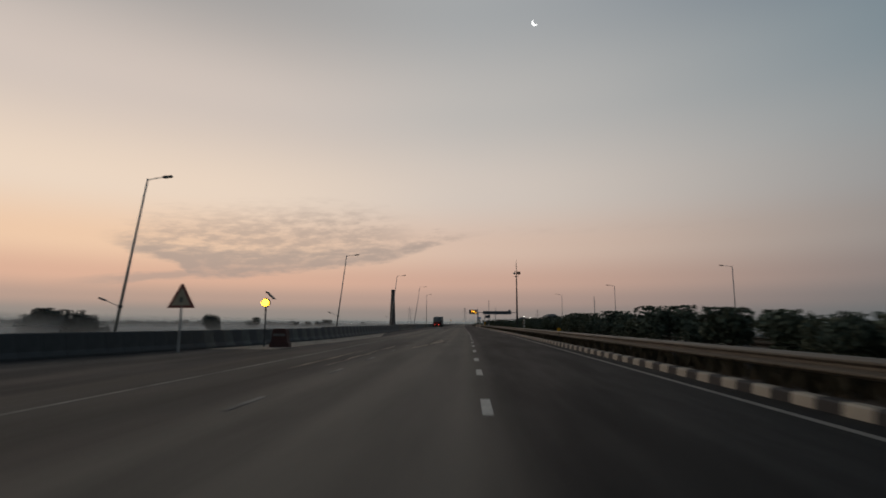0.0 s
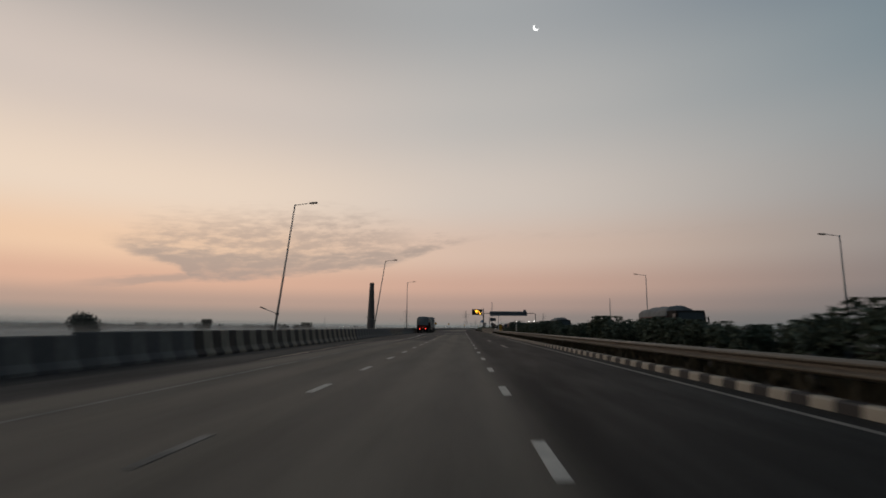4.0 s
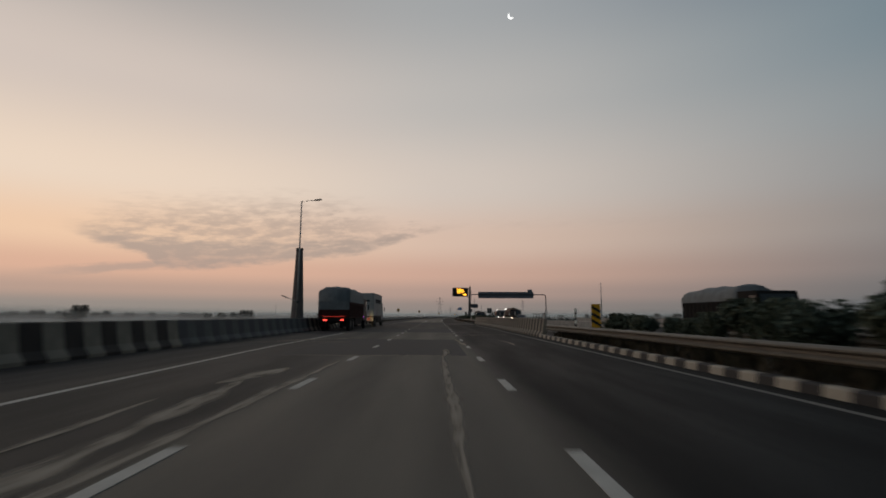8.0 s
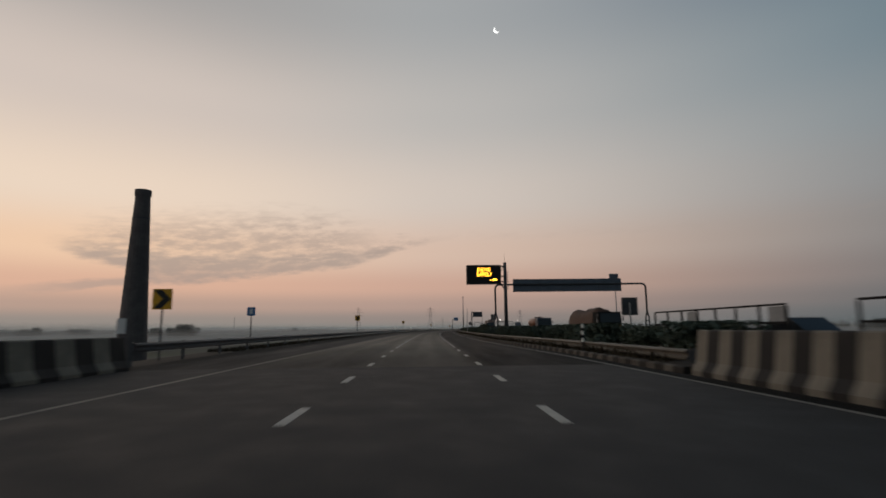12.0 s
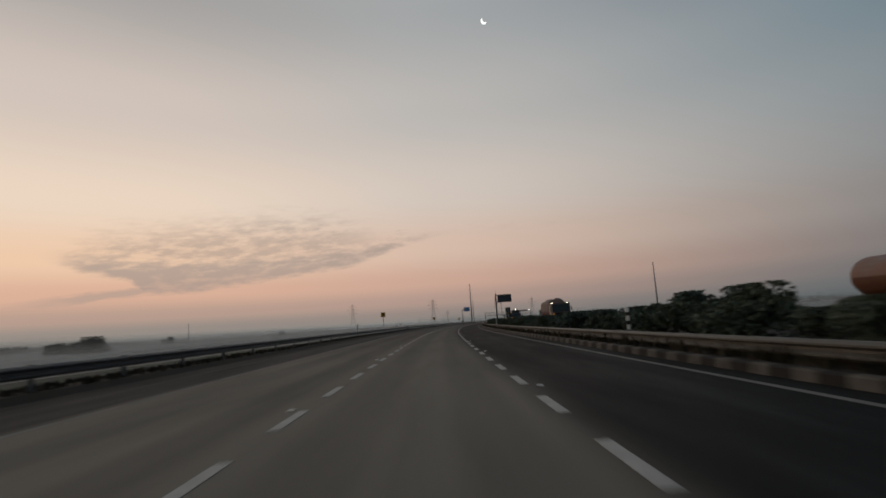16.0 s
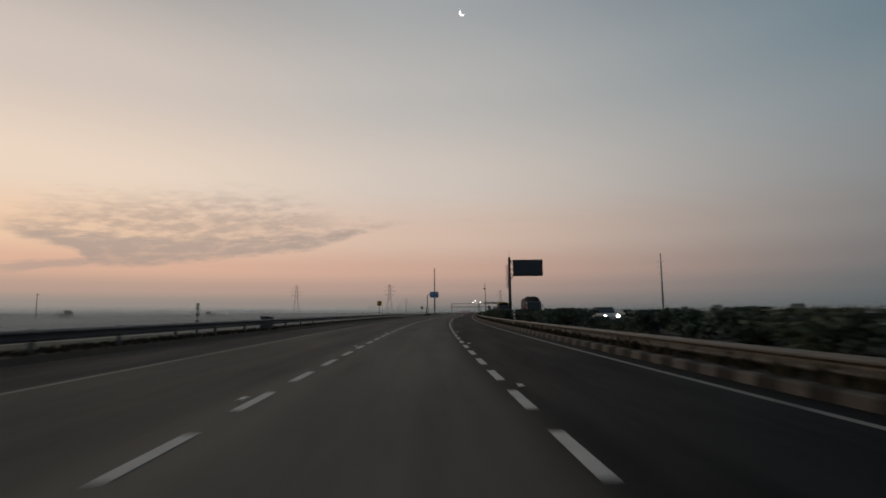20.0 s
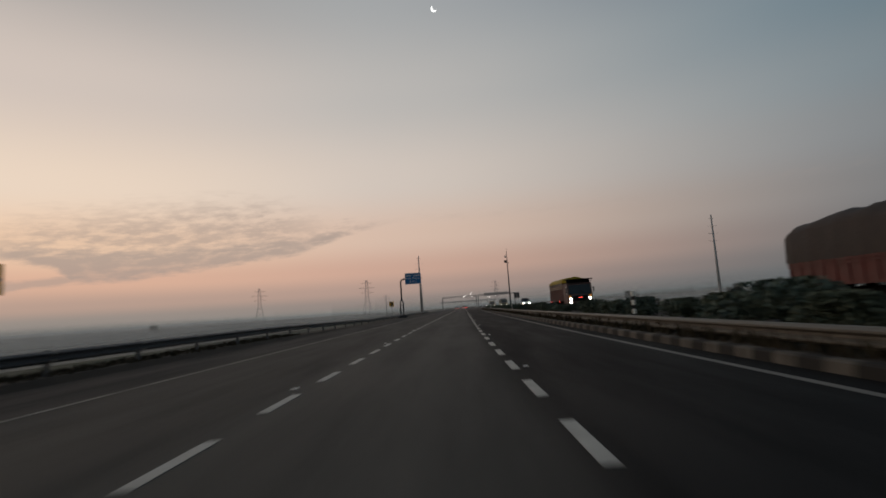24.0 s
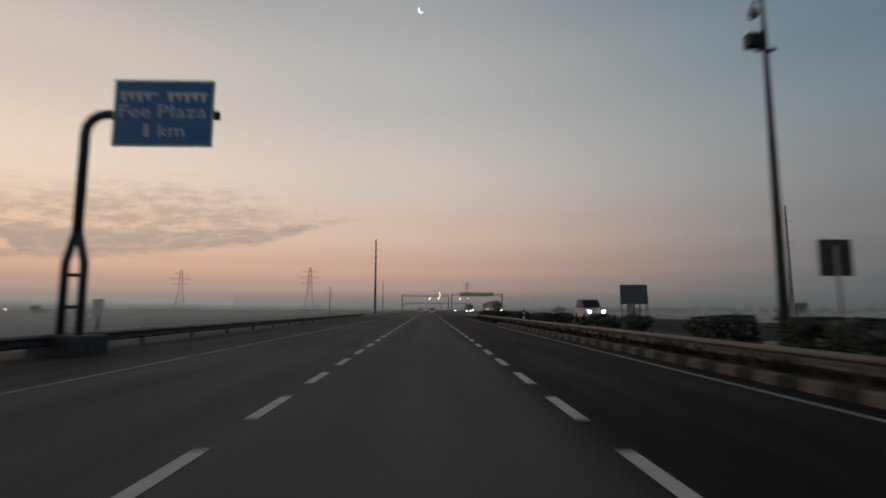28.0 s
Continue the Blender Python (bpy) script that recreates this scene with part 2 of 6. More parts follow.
def leafy(name, base, vary=0.45, thin=0.0):
    mat = bpy.data.materials.new(name)
    mat.use_nodes = True
    mat.node_tree.nodes.clear()
    n = Net(mat.node_tree)
    r = n.node("ShaderNodeNewGeometry").outputs["Random Per Island"]
    o = n.node("ShaderNodeObjectInfo").outputs["Random"]
    col = n.mix(r, tuple(c * (1 - vary) for c in base) + (1,), tuple(c * (1 + vary) for c in base) + (1,))
    col = n.mix(n.span(o, 0, 1, 0.0, 0.4), col, (base[0] * 1.5, base[1] * 1.15, base[2] * 0.8, 1))
    b = n.node("ShaderNodeBsdfPrincipled", Base_Color=col, Roughness=0.75)
    n.put(b, "Specular IOR Level", 0.2)
    out = b.outputs[0]
    if thin:
        out = n.node("ShaderNodeMixShader", i0=thin, i1=out, i2=n.node("ShaderNodeBsdfTransparent").outputs[0]).outputs[0]
    n.node("ShaderNodeOutputMaterial", Surface=out)
    return mat


def asphalt():
    """Dusty, worn lanes to the left, with headlamp light painted in; a younger black lane to the right; wheel tracks
    along the road. UV: metres along, metres across.
    """
    mat = bpy.data.materials.new("asphalt")
    mat.use_nodes = True
    mat.node_tree.nodes.clear()
    n = Net(mat.node_tree)
    uv = n.node("ShaderNodeUVMap").outputs[0]
    sep = n.node("ShaderNodeSeparateXYZ", i0=uv).outputs
    along, across = sep[0], sep[1]
    long = n.node("ShaderNodeCombineXYZ", i0=n.math("MULTIPLY", along, 0.03), i1=n.math("MULTIPLY", across, 1.1), i2=0.0).outputs[0]
    wide = n.node("ShaderNodeCombineXYZ", i0=n.math("MULTIPLY", along, 0.12), i1=n.math("MULTIPLY", across, 0.9), i2=4.0).outputs[0]
    streaks, blots = n.noise(long, 1.0, 6.0, 0.6), n.noise(wide, 1.0, 7.0, 0.6)
    stones = n.noise(uv, 90.0, 2.0)
    wob = n.math("ADD", across, n.math("MULTIPLY", n.math("SUBTRACT", streaks, 0.5), 0.35))
    dusty = n.span(n.math("ADD", wob, n.span(along, 285.0, 320.0, 0.0, 0.3)), 0.55, -0.55)
    # earlier stretches are paler: dust, plus headlamp light put into the colour
    pale = n.mix(n.span(along, 330.0, 440.0), (0.19, 0.168, 0.138, 1), (0.110, 0.102, 0.091, 1))
    newer = n.math("MULTIPLY", n.span(along, 176.0, 186.0), n.span(along, 240.0, 226.0, 0.0, 0.55))
    pale = n.mix(newer, pale, (0.045, 0.043, 0.041, 1))
    # stretch brightened in colour for the headlamp pool on the road
    lamp_pool = n.math("MULTIPLY", n.span(along, 238.0, 252.0), n.span(along, 345.0, 285.0))
    pale = n.mix(n.math("MULTIPLY", lamp_pool, 0.75), pale, (0.30, 0.262, 0.212, 1))
    pale = n.mix(n.math("MULTIPLY", n.math("MULTIPLY", n.span(wob, -3.5, -4.3), n.math("MULTIPLY", n.span(along, 112.0, 117.0), n.span(along, 158.0, 176.0, 0.80, 0.42))), n.math("SUBTRACT", 1.0, lamp_pool)), pale, (0.045, 0.043, 0.040, 1))
    pale = n.mix(n.math("MULTIPLY", n.span(along, 60.0, 25.0), n.span(wob, -3.0, -4.4, 0.0, 0.72)), pale, (0.045, 0.043, 0.040, 1))
    col = n.mix(dusty, n.mix(n.span(along, 120.0, 175.0), (0.014, 0.0138, 0.0135, 1), n.mix(n.span(along, 290.0, 360.0), (0.0105, 0.0105, 0.0105, 1), (0.0095, 0.0095, 0.0100, 1))), pale)
    shoulder = n.span(wob, -7.6, -8.2)
    col = n.mix(shoulder, col, (0.040, 0.039, 0.039, 1))
    track = n.math("ABSOLUTE", n.math("SINE", n.math("MULTIPLY", across, math.pi / 1.81)))
    col = n.mix(n.math("MULTIPLY", n.span(track, 0.4, 1.0), n.math("MULTIPLY", dusty, 0.30)), col, (0.062, 0.058, 0.054, 1))
    col = n.mix(n.math("MULTIPLY", dusty, n.span(streaks, 0.50, 0.80, 0.0, 0.35)), col, n.mix(0.5, pale, (0.16, 0.145, 0.125, 1)))
    col = n.mix(n.span(blots, 0.48, 0.75, 0.0, 0.22), col, n.mix(0.7, col, (0.006, 0.006, 0.006, 1)))
    col = n.mix(n.span(stones, 0.4, 0.75, 0.0, 0.35), col, n.mix(0.5, col, (0.05, 0.048, 0.044, 1)))
    relief = n.node("ShaderNodeBump", Strength=0.35, Distance=0.01, Height=n.math("ADD", stones, blots))
    b = n.node("ShaderNodeBsdfPrincipled", Base_Color=col, Normal=relief.outputs[0])
    n.put(b, "Roughness", n.span(blots, 0.3, 0.7, 0.66, 0.84))
    n.put(b, "Specular IOR Level", n.math("ADD", n.span(along, 172.0, 196.0, 0.13, 0.07), n.math("ADD", n.span(along, 228.0, 242.0, 0.0, 0.06), n.span(along, 250.0, 340.0, 0.0, -0.06))))
    n.node("ShaderNodeOutputMaterial", Surface=b.outputs[0])
    return mat


def mist(name, colour, cover):
    """A flat sheet painted as ground mist and haze: white, half hiding what lies below."""
    mat = bpy.data.materials.new(name)
    mat.use_nodes = True
    mat.node_tree.nodes.clear()
    n = Net(mat.node_tree)
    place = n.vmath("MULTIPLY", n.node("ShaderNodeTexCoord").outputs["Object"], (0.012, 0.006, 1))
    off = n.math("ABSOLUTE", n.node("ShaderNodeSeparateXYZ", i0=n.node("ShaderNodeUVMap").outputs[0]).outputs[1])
    # cover rises away from the road, imitating haze over distance
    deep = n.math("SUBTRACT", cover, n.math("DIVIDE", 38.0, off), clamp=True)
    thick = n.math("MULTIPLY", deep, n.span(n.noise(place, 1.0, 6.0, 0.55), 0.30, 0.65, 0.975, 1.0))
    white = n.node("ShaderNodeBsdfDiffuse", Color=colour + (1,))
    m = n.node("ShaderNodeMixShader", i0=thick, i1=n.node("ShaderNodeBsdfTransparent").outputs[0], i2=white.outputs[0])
    n.node("ShaderNodeOutputMaterial", Surface=m.outputs[0])
    return mat


def haze_sheet(name, cover):
    """An upright sheet standing in for mist: lit from before and behind, thinning out upwards. UV: metres along, height
    from 0 to 1.
    """
    mat = bpy.data.materials.new(name)
    mat.use_nodes = True
    mat.node_tree.nodes.clear()
    n = Net(mat.node_tree)
    uv = n.node("ShaderNodeSeparateXYZ", i0=n.node("ShaderNodeUVMap").outputs[0]).outputs
    wisps = n.noise(n.node("ShaderNodeCombineXYZ", i0=n.math("MULTIPLY", uv[0], 0.012), i1=n.math("MULTIPLY", uv[1], 2.0), i2=1.0).outputs[0], 1.0, 5.0)
    thick = n.math("MULTIPLY", n.span(n.math("SUBTRACT", uv[1], n.math("MULTIPLY", n.math("SUBTRACT", wisps, 0.5), 0.35)), 0.95, 0.15), cover, clamp=True)
    droplets = n.node("ShaderNodeMixShader", i0=0.5, i1=n.node("ShaderNodeBsdfDiffuse", Color=(0.68, 0.685, 0.67, 1)).outputs[0], i2=n.node("ShaderNodeBsdfTranslucent", Color=(0.68, 0.685, 0.67, 1)).outputs[0])
    m = n.node("ShaderNodeMixShader", i0=thick, i1=n.node("ShaderNodeBsdfTransparent").outputs[0], i2=droplets.outputs[0])
    n.node("ShaderNodeOutputMaterial", Surface=m.outputs[0])
    return mat


def drift(name, base):
    """Dust blown thin over the asphalt, ragged and half bare."""
    mat = bpy.data.materials.new(name)
    mat.use_nodes = True
    mat.node_tree.nodes.clear()
    n = Net(mat.node_tree)
    place = n.vmath("MULTIPLY", n.node("ShaderNodeTexCoord").outputs["Object"], (1.0, 0.45, 1.0))
    big, small = n.noise(place, 1.6, 6.0, 0.6), n.noise(place, 14.0, 4.0)
    cover = n.span(n.math("ADD", big, n.math("MULTIPLY", small, 0.5)), 0.46, 0.80, 0.30, 0.97)
    b = n.node("ShaderNodeBsdfPrincipled", Base_Color=n.mix(small, tuple(c * 0.75 for c in base) + (1,), base + (1,)), Roughness=0.95)
    n.put(b, "Specular IOR Level", 0.1)
    m = n.node("ShaderNodeMixShader", i0=cover, i1=n.node("ShaderNodeBsdfTransparent").outputs[0], i2=b.outputs[0])
    n.node("ShaderNodeOutputMaterial", Surface=m.outputs[0])
    return mat


def soft_dust(name, base):
    """A line of dust, thick along its middle and lost towards its edges. UV: metres along, 0 to 1 across."""
    mat = bpy.data.materials.new(name)
    mat.use_nodes = True
    mat.node_tree.nodes.clear()
    n = Net(mat.node_tree)
    uv = n.node("ShaderNodeUVMap").outputs[0]
    sep = n.node("ShaderNodeSeparateXYZ", i0=uv).outputs
    clots = n.noise(n.node("ShaderNodeCombineXYZ", i0=n.math("MULTIPLY", sep[0], 0.9), i1=n.math("MULTIPLY", sep[1], 2.2), i2=0.0).outputs[0], 1.0, 7.0, 0.62)
    edge = n.span(n.math("ABSOLUTE", n.math("SUBTRACT", sep[1], 0.5)), 0.5, 0.12)
    cover = n.math("MULTIPLY", edge, n.span(clots, 0.30, 0.60, 0.30, 0.97))
    b = n.node("ShaderNodeBsdfPrincipled", Base_Color=n.mix(clots, tuple(c * 0.7 for c in base) + (1,), base + (1,)), Roughness=0.95)
    n.put(b, "Specular IOR Level", 0.1)
    m = n.node("ShaderNodeMixShader", i0=cover, i1=n.node("ShaderNodeBsdfTransparent").outputs[0], i2=b.outputs[0])
    n.node("ShaderNodeOutputMaterial", Surface=m.outputs[0])
    return mat


ASPHALT = asphalt()
MIST = mist("ground mist sheet", (0.50, 0.515, 0.495), 1.0)
BANK = haze_sheet("standing haze sheet", 0.45)
HAZE = haze_sheet("thin haze", 0.15)
PATCH_WORN = paint("dusty asphalt patch", (0.052, 0.049, 0.045), 0.85, vary=0.3, scale=1.2, grain=40)
PATCH = paint("asphalt patch", (0.022, 0.022, 0.023), 0.8, vary=0.3, scale=1.2, grain=40)
DUST = drift("pale dust", (0.46, 0.40, 0.33))
DUST_LINE = soft_dust("line of pale dust", (0.47, 0.405, 0.33))
LINE = paint("worn white road paint", (0.54, 0.52, 0.47), 0.7, vary=0.15, scale=2.0, grain=30, dirt=(0.16, 0.155, 0.15), dirt_at=(0.55, 0.8))
EDGE = paint("dusty edge line paint", (0.235, 0.22, 0.193), 0.75, vary=0.2, scale=1.2, grain=26, dirt=(0.10, 0.095, 0.088), dirt_at=(0.5, 0.72))
STRIPE_OLD = paint("faded parapet paint", (0.135, 0.138, 0.135), 0.85, vary=0.25, scale=1.2, grain=20, dirt=(0.06, 0.06, 0.06), dirt_at=(0.45, 0.7))
STRIPE_WHITE = paint("sooty white barrier paint", (0.225, 0.205, 0.166), 0.8, vary=0.25, scale=1.3, grain=22, dirt=(0.15, 0.135, 0.115), dirt_at=(0.5, 0.75))
STRIPE_BLACK = paint("sooty black barrier paint", (0.013, 0.013, 0.013), 0.75, vary=0.3, scale=1.3, grain=22, dirt=(0.05, 0.047, 0.042), dirt_at=(0.58, 0.82))
BOX_GREY = paint("dull grey box panel", (0.30, 0.318, 0.325), 0.6, vary=0.12, scale=0.7, grain=8, dirt=(0.11, 0.11, 0.105))
SCREEN_OFF = paint("unlit grey screen", (0.055, 0.066, 0.085), 0.5, vary=0.15, scale=3)
LINE_OLD = paint("worn out road paint", (0.24, 0.23, 0.21), 0.8, vary=0.25, scale=1.5, grain=20, dirt=(0.07, 0.07, 0.068), dirt_at=(0.45, 0.65))
CONCRETE = paint("grey concrete", (0.30, 0.29, 0.27), 0.85, vary=0.2, scale=1.2, grain=25, dirt=(0.12, 0.115, 0.11))
CONCRETE_DARK = paint("dark weathered concrete", (0.085, 0.09, 0.092), 0.85, vary=0.25, scale=0.9, grain=25, dirt=(0.045, 0.046, 0.046))
WHITE = paint("weathered white paint", (0.40, 0.365, 0.30), 0.75, vary=0.15, scale=1.5, grain=22, dirt=(0.20, 0.19, 0.17), dirt_at=(0.52, 0.75))
BLACK = paint("weathered black paint", (0.030, 0.030, 0.031), 0.7, vary=0.3, scale=1.5, grain=22, dirt=(0.10, 0.098, 0.095), dirt_at=(0.6, 0.8))
STEEL = paint("galvanised steel", (0.42, 0.42, 0.41), 0.55, 0.35, vary=0.12, scale=2.0, grain=35, dirt=(0.20, 0.185, 0.165), dirt_at=(0.55, 0.8))
RAIL = paint("dusty galvanised rail", (0.155, 0.140, 0.115), 0.6, 0.25, vary=0.15, scale=1.2, grain=30, dirt=(0.11, 0.095, 0.075), dirt_at=(0.5, 0.75))
# darker grey: the shoulder rail's backlit shade is put into the colour
RAIL_SHADED = paint("grey rail with shade in its colour", (0.10, 0.105, 0.11), 0.6, 0.25, vary=0.2, scale=1.2, grain=30, dirt=(0.05, 0.05, 0.048))
KERB_DUSTY = paint("dusty worn kerb paint", (0.128, 0.114, 0.093), 0.85, vary=0.3, scale=2.5, grain=20, dirt=(0.06, 0.052, 0.043), dirt_at=(0.42, 0.6))
KERB_DARK = paint("dusty dark kerb paint", (0.020, 0.018, 0.015), 0.85, vary=0.3, scale=2.5, grain=20)
# far steel and roofs: haze imitated by making the surface part see-through
STEEL_HAZED = paint("see-through hazed steel", (0.36, 0.37, 0.37), 0.6, 0.1, vary=0.08, scale=1.0, thin=0.45)
ROOF_HAZED = paint("see-through pale hazed roof", (0.50, 0.51, 0.50), 0.6, vary=0.08, scale=1.0, thin=0.6)
LATTICE_HAZED = paint("see-through hazed lattice", (0.34, 0.35, 0.35), 0.6, 0.1, vary=0.08, scale=1.0, thin=0.66)
DARK_STEEL = paint("dark painted steel", (0.085, 0.09, 0.095), 0.5, 0.2, vary=0.2, scale=2.0)
SIGN_BACK = paint("bare aluminium sign back", (0.17, 0.20, 0.24), 0.5, 0.4, vary=0.12, scale=0.8, grain=12)
SIGN_BLUE = paint("blue sign sheeting", (0.012, 0.18, 0.46), 0.35, vary=0.06, scale=1.0, grain=20, spec=0.6)
SIGN_WHITE = paint("white sign sheeting", (0.90, 0.90, 0.88), 0.4, vary=0.05, scale=1.0, grain=20)
SIGN_YELLOW = paint("yellow sign sheeting", (0.86, 0.44, 0.015), 0.4, vary=0.08, scale=1.0, grain=20)
SIGN_BLACK = paint("black sign sheeting", (0.016, 0.016, 0.017), 0.5, vary=0.15, scale=1.0)
SIGN_RED = paint("faded red sign border", (0.24, 0.065, 0.05), 0.45, vary=0.1)
SCREEN = paint("black screen face", (0.012, 0.011, 0.011), 0.5, vary=0.2, scale=4)
SOIL = paint("dry median soil", (0.042, 0.034, 0.026), 0.95, vary=0.35, scale=0.6, grain=14, dirt=(0.022, 0.022, 0.014))
FIELD = paint("dewy field", (0.11, 0.125, 0.10), 0.95, vary=0.35, scale=0.02, grain=1.2, bump=0.4, dirt=(0.07, 0.085, 0.045), dirt_at=(0.45, 0.6))
BRICK = paint("sooty kiln brick", (0.15, 0.13, 0.125), 0.9, vary=0.2, scale=0.8, grain=6, dirt=(0.05, 0.048, 0.05))
BARK = paint("bark", (0.07, 0.055, 0.042), 0.9, vary=0.3, scale=6)
# bark of far trees: haze imitated by transparency
BARK_HAZED = paint("see-through hazed bark", (0.07, 0.06, 0.05), 0.9, vary=0.3, scale=6, thin=0.2)
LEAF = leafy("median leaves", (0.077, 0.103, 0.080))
# leaves of far trees, part see-through in place of haze
LEAF_FAR_HAZED = leafy("see-through far leaves", (0.07, 0.085, 0.07), 0.25, 0.30)
LEAF_HAZED = leafy("see-through hazed leaves", (0.085, 0.10, 0.09), 0.2, 0.34)
GRASS = leafy("dark verge grass", (0.038, 0.035, 0.024), 0.5)
TARP_GREY = paint("grey tarpaulin", (0.16, 0.18, 0.19), 0.75, vary=0.2, scale=1.5, grain=9, bump=0.5)
TARP_YELLOW = paint("yellow tarpaulin", (0.36, 0.265, 0.02), 0.7, vary=0.2, scale=1.5, grain=9, bump=0.5)
TARP_BROWN = paint("brown tarpaulin", (0.12, 0.072, 0.052), 0.75, vary=0.2, scale=1.5, grain=9, bump=0.5)
TARP_TAN = paint("faded tan tarpaulin", (0.24, 0.175, 0.15), 0.75, vary=0.2, scale=1.5, grain=9, bump=0.5)
TARP_DARK = paint("dark brown tarpaulin", (0.055, 0.042, 0.036), 0.75, vary=0.25, scale=1.5, grain=9, bump=0.5)
TRUCK_RED = paint("dull red truck paint", (0.13, 0.035, 0.030), 0.5, vary=0.2, scale=1.2, dirt=(0.09, 0.05, 0.04))
TRUCK_MAROON = paint("sooty maroon truck paint", (0.052, 0.018, 0.016), 0.8, vary=0.25, scale=1.2, dirt=(0.03, 0.021, 0.018), spec=0.12)
TRUCK_WINE = paint("dusty wine-red truck paint", (0.085, 0.028, 0.026), 0.55, vary=0.25, scale=1.2, dirt=(0.06, 0.035, 0.03))
RED_DULL = paint("sooty red plastic", (0.060, 0.022, 0.020), 0.7, vary=0.3, scale=2.0, dirt=(0.04, 0.03, 0.028))
TRUCK_ORANGE = paint("rusty tank paint", (0.21, 0.095, 0.055), 0.5, vary=0.2, scale=1.2, dirt=(0.12, 0.06, 0.04))
LOGO_DARK = paint("faded dark lettering paint", (0.055, 0.058, 0.063), 0.85, vary=0.35, scale=3.0, spec=0.1)
TRUCK_WHITE = paint("white truck panel", (0.55, 0.56, 0.57), 0.5, vary=0.08, scale=0.8, grain=8, dirt=(0.30, 0.29, 0.28))
TRUCK_DARK = paint("dark truck frame", (0.017, 0.0165, 0.0165), 0.8, vary=0.3, spec=0.12)
CAB_BLUE = paint("slate cab paint", (0.06, 0.075, 0.10), 0.4, vary=0.15, scale=1.2)
CAB_BROWN = paint("dull brown cab paint", (0.115, 0.068, 0.060), 0.45, vary=0.2, scale=1.2, dirt=(0.06, 0.045, 0.04))
CAB_TAN = paint("dusty tan cab paint", (0.13, 0.102, 0.084), 0.7, vary=0.2, scale=1.2, dirt=(0.06, 0.048, 0.04), spec=0.2)
CREAM = paint("cream truck paint", (0.42, 0.36, 0.26), 0.5, vary=0.12, scale=1.2, dirt=(0.2, 0.17, 0.12))
RUBBER = paint("tyre rubber", (0.018, 0.018, 0.018), 0.85, vary=0.2, scale=8)
CHROME = paint("dusty wheel hub metal", (0.09, 0.085, 0.08), 0.6, 0.3, vary=0.2, scale=8)
PANE = glass("dark glass", (0.015, 0.018, 0.022))
REFLECTOR = paint("retroreflective band", (0.92, 0.90, 0.80), 0.3, vary=0.05)
HEAD = lamp_glow("headlamp", (1.0, 0.92, 0.74), 26.0)
HEAD_FAR = lamp_glow("small roof lamp", (1.0, 0.90, 0.70), 8.0)
TAIL = lamp_glow("tail lamp", (1.0, 0.07, 0.05), 2.6)
TAIL_DIM = lamp_glow("dim red lamp", (1.0, 0.09, 0.06), 0.5)
MAGENTA = lamp_glow("magenta marker lamp", (0.75, 0.10, 1.0), 2.2)
INDICATOR = lamp_glow("dim amber glow", (1.0, 0.38, 0.05), 0.9)
AMBER = lamp_glow("amber lamp", (1.0, 0.50, 0.03), 7.0)
LED = lamp_glow("amber diodes", (1.0, 0.44, 0.03), 6.0)
MIST_LAMP = lamp_glow("white street light", (1.0, 0.97, 0.9), 7.0)


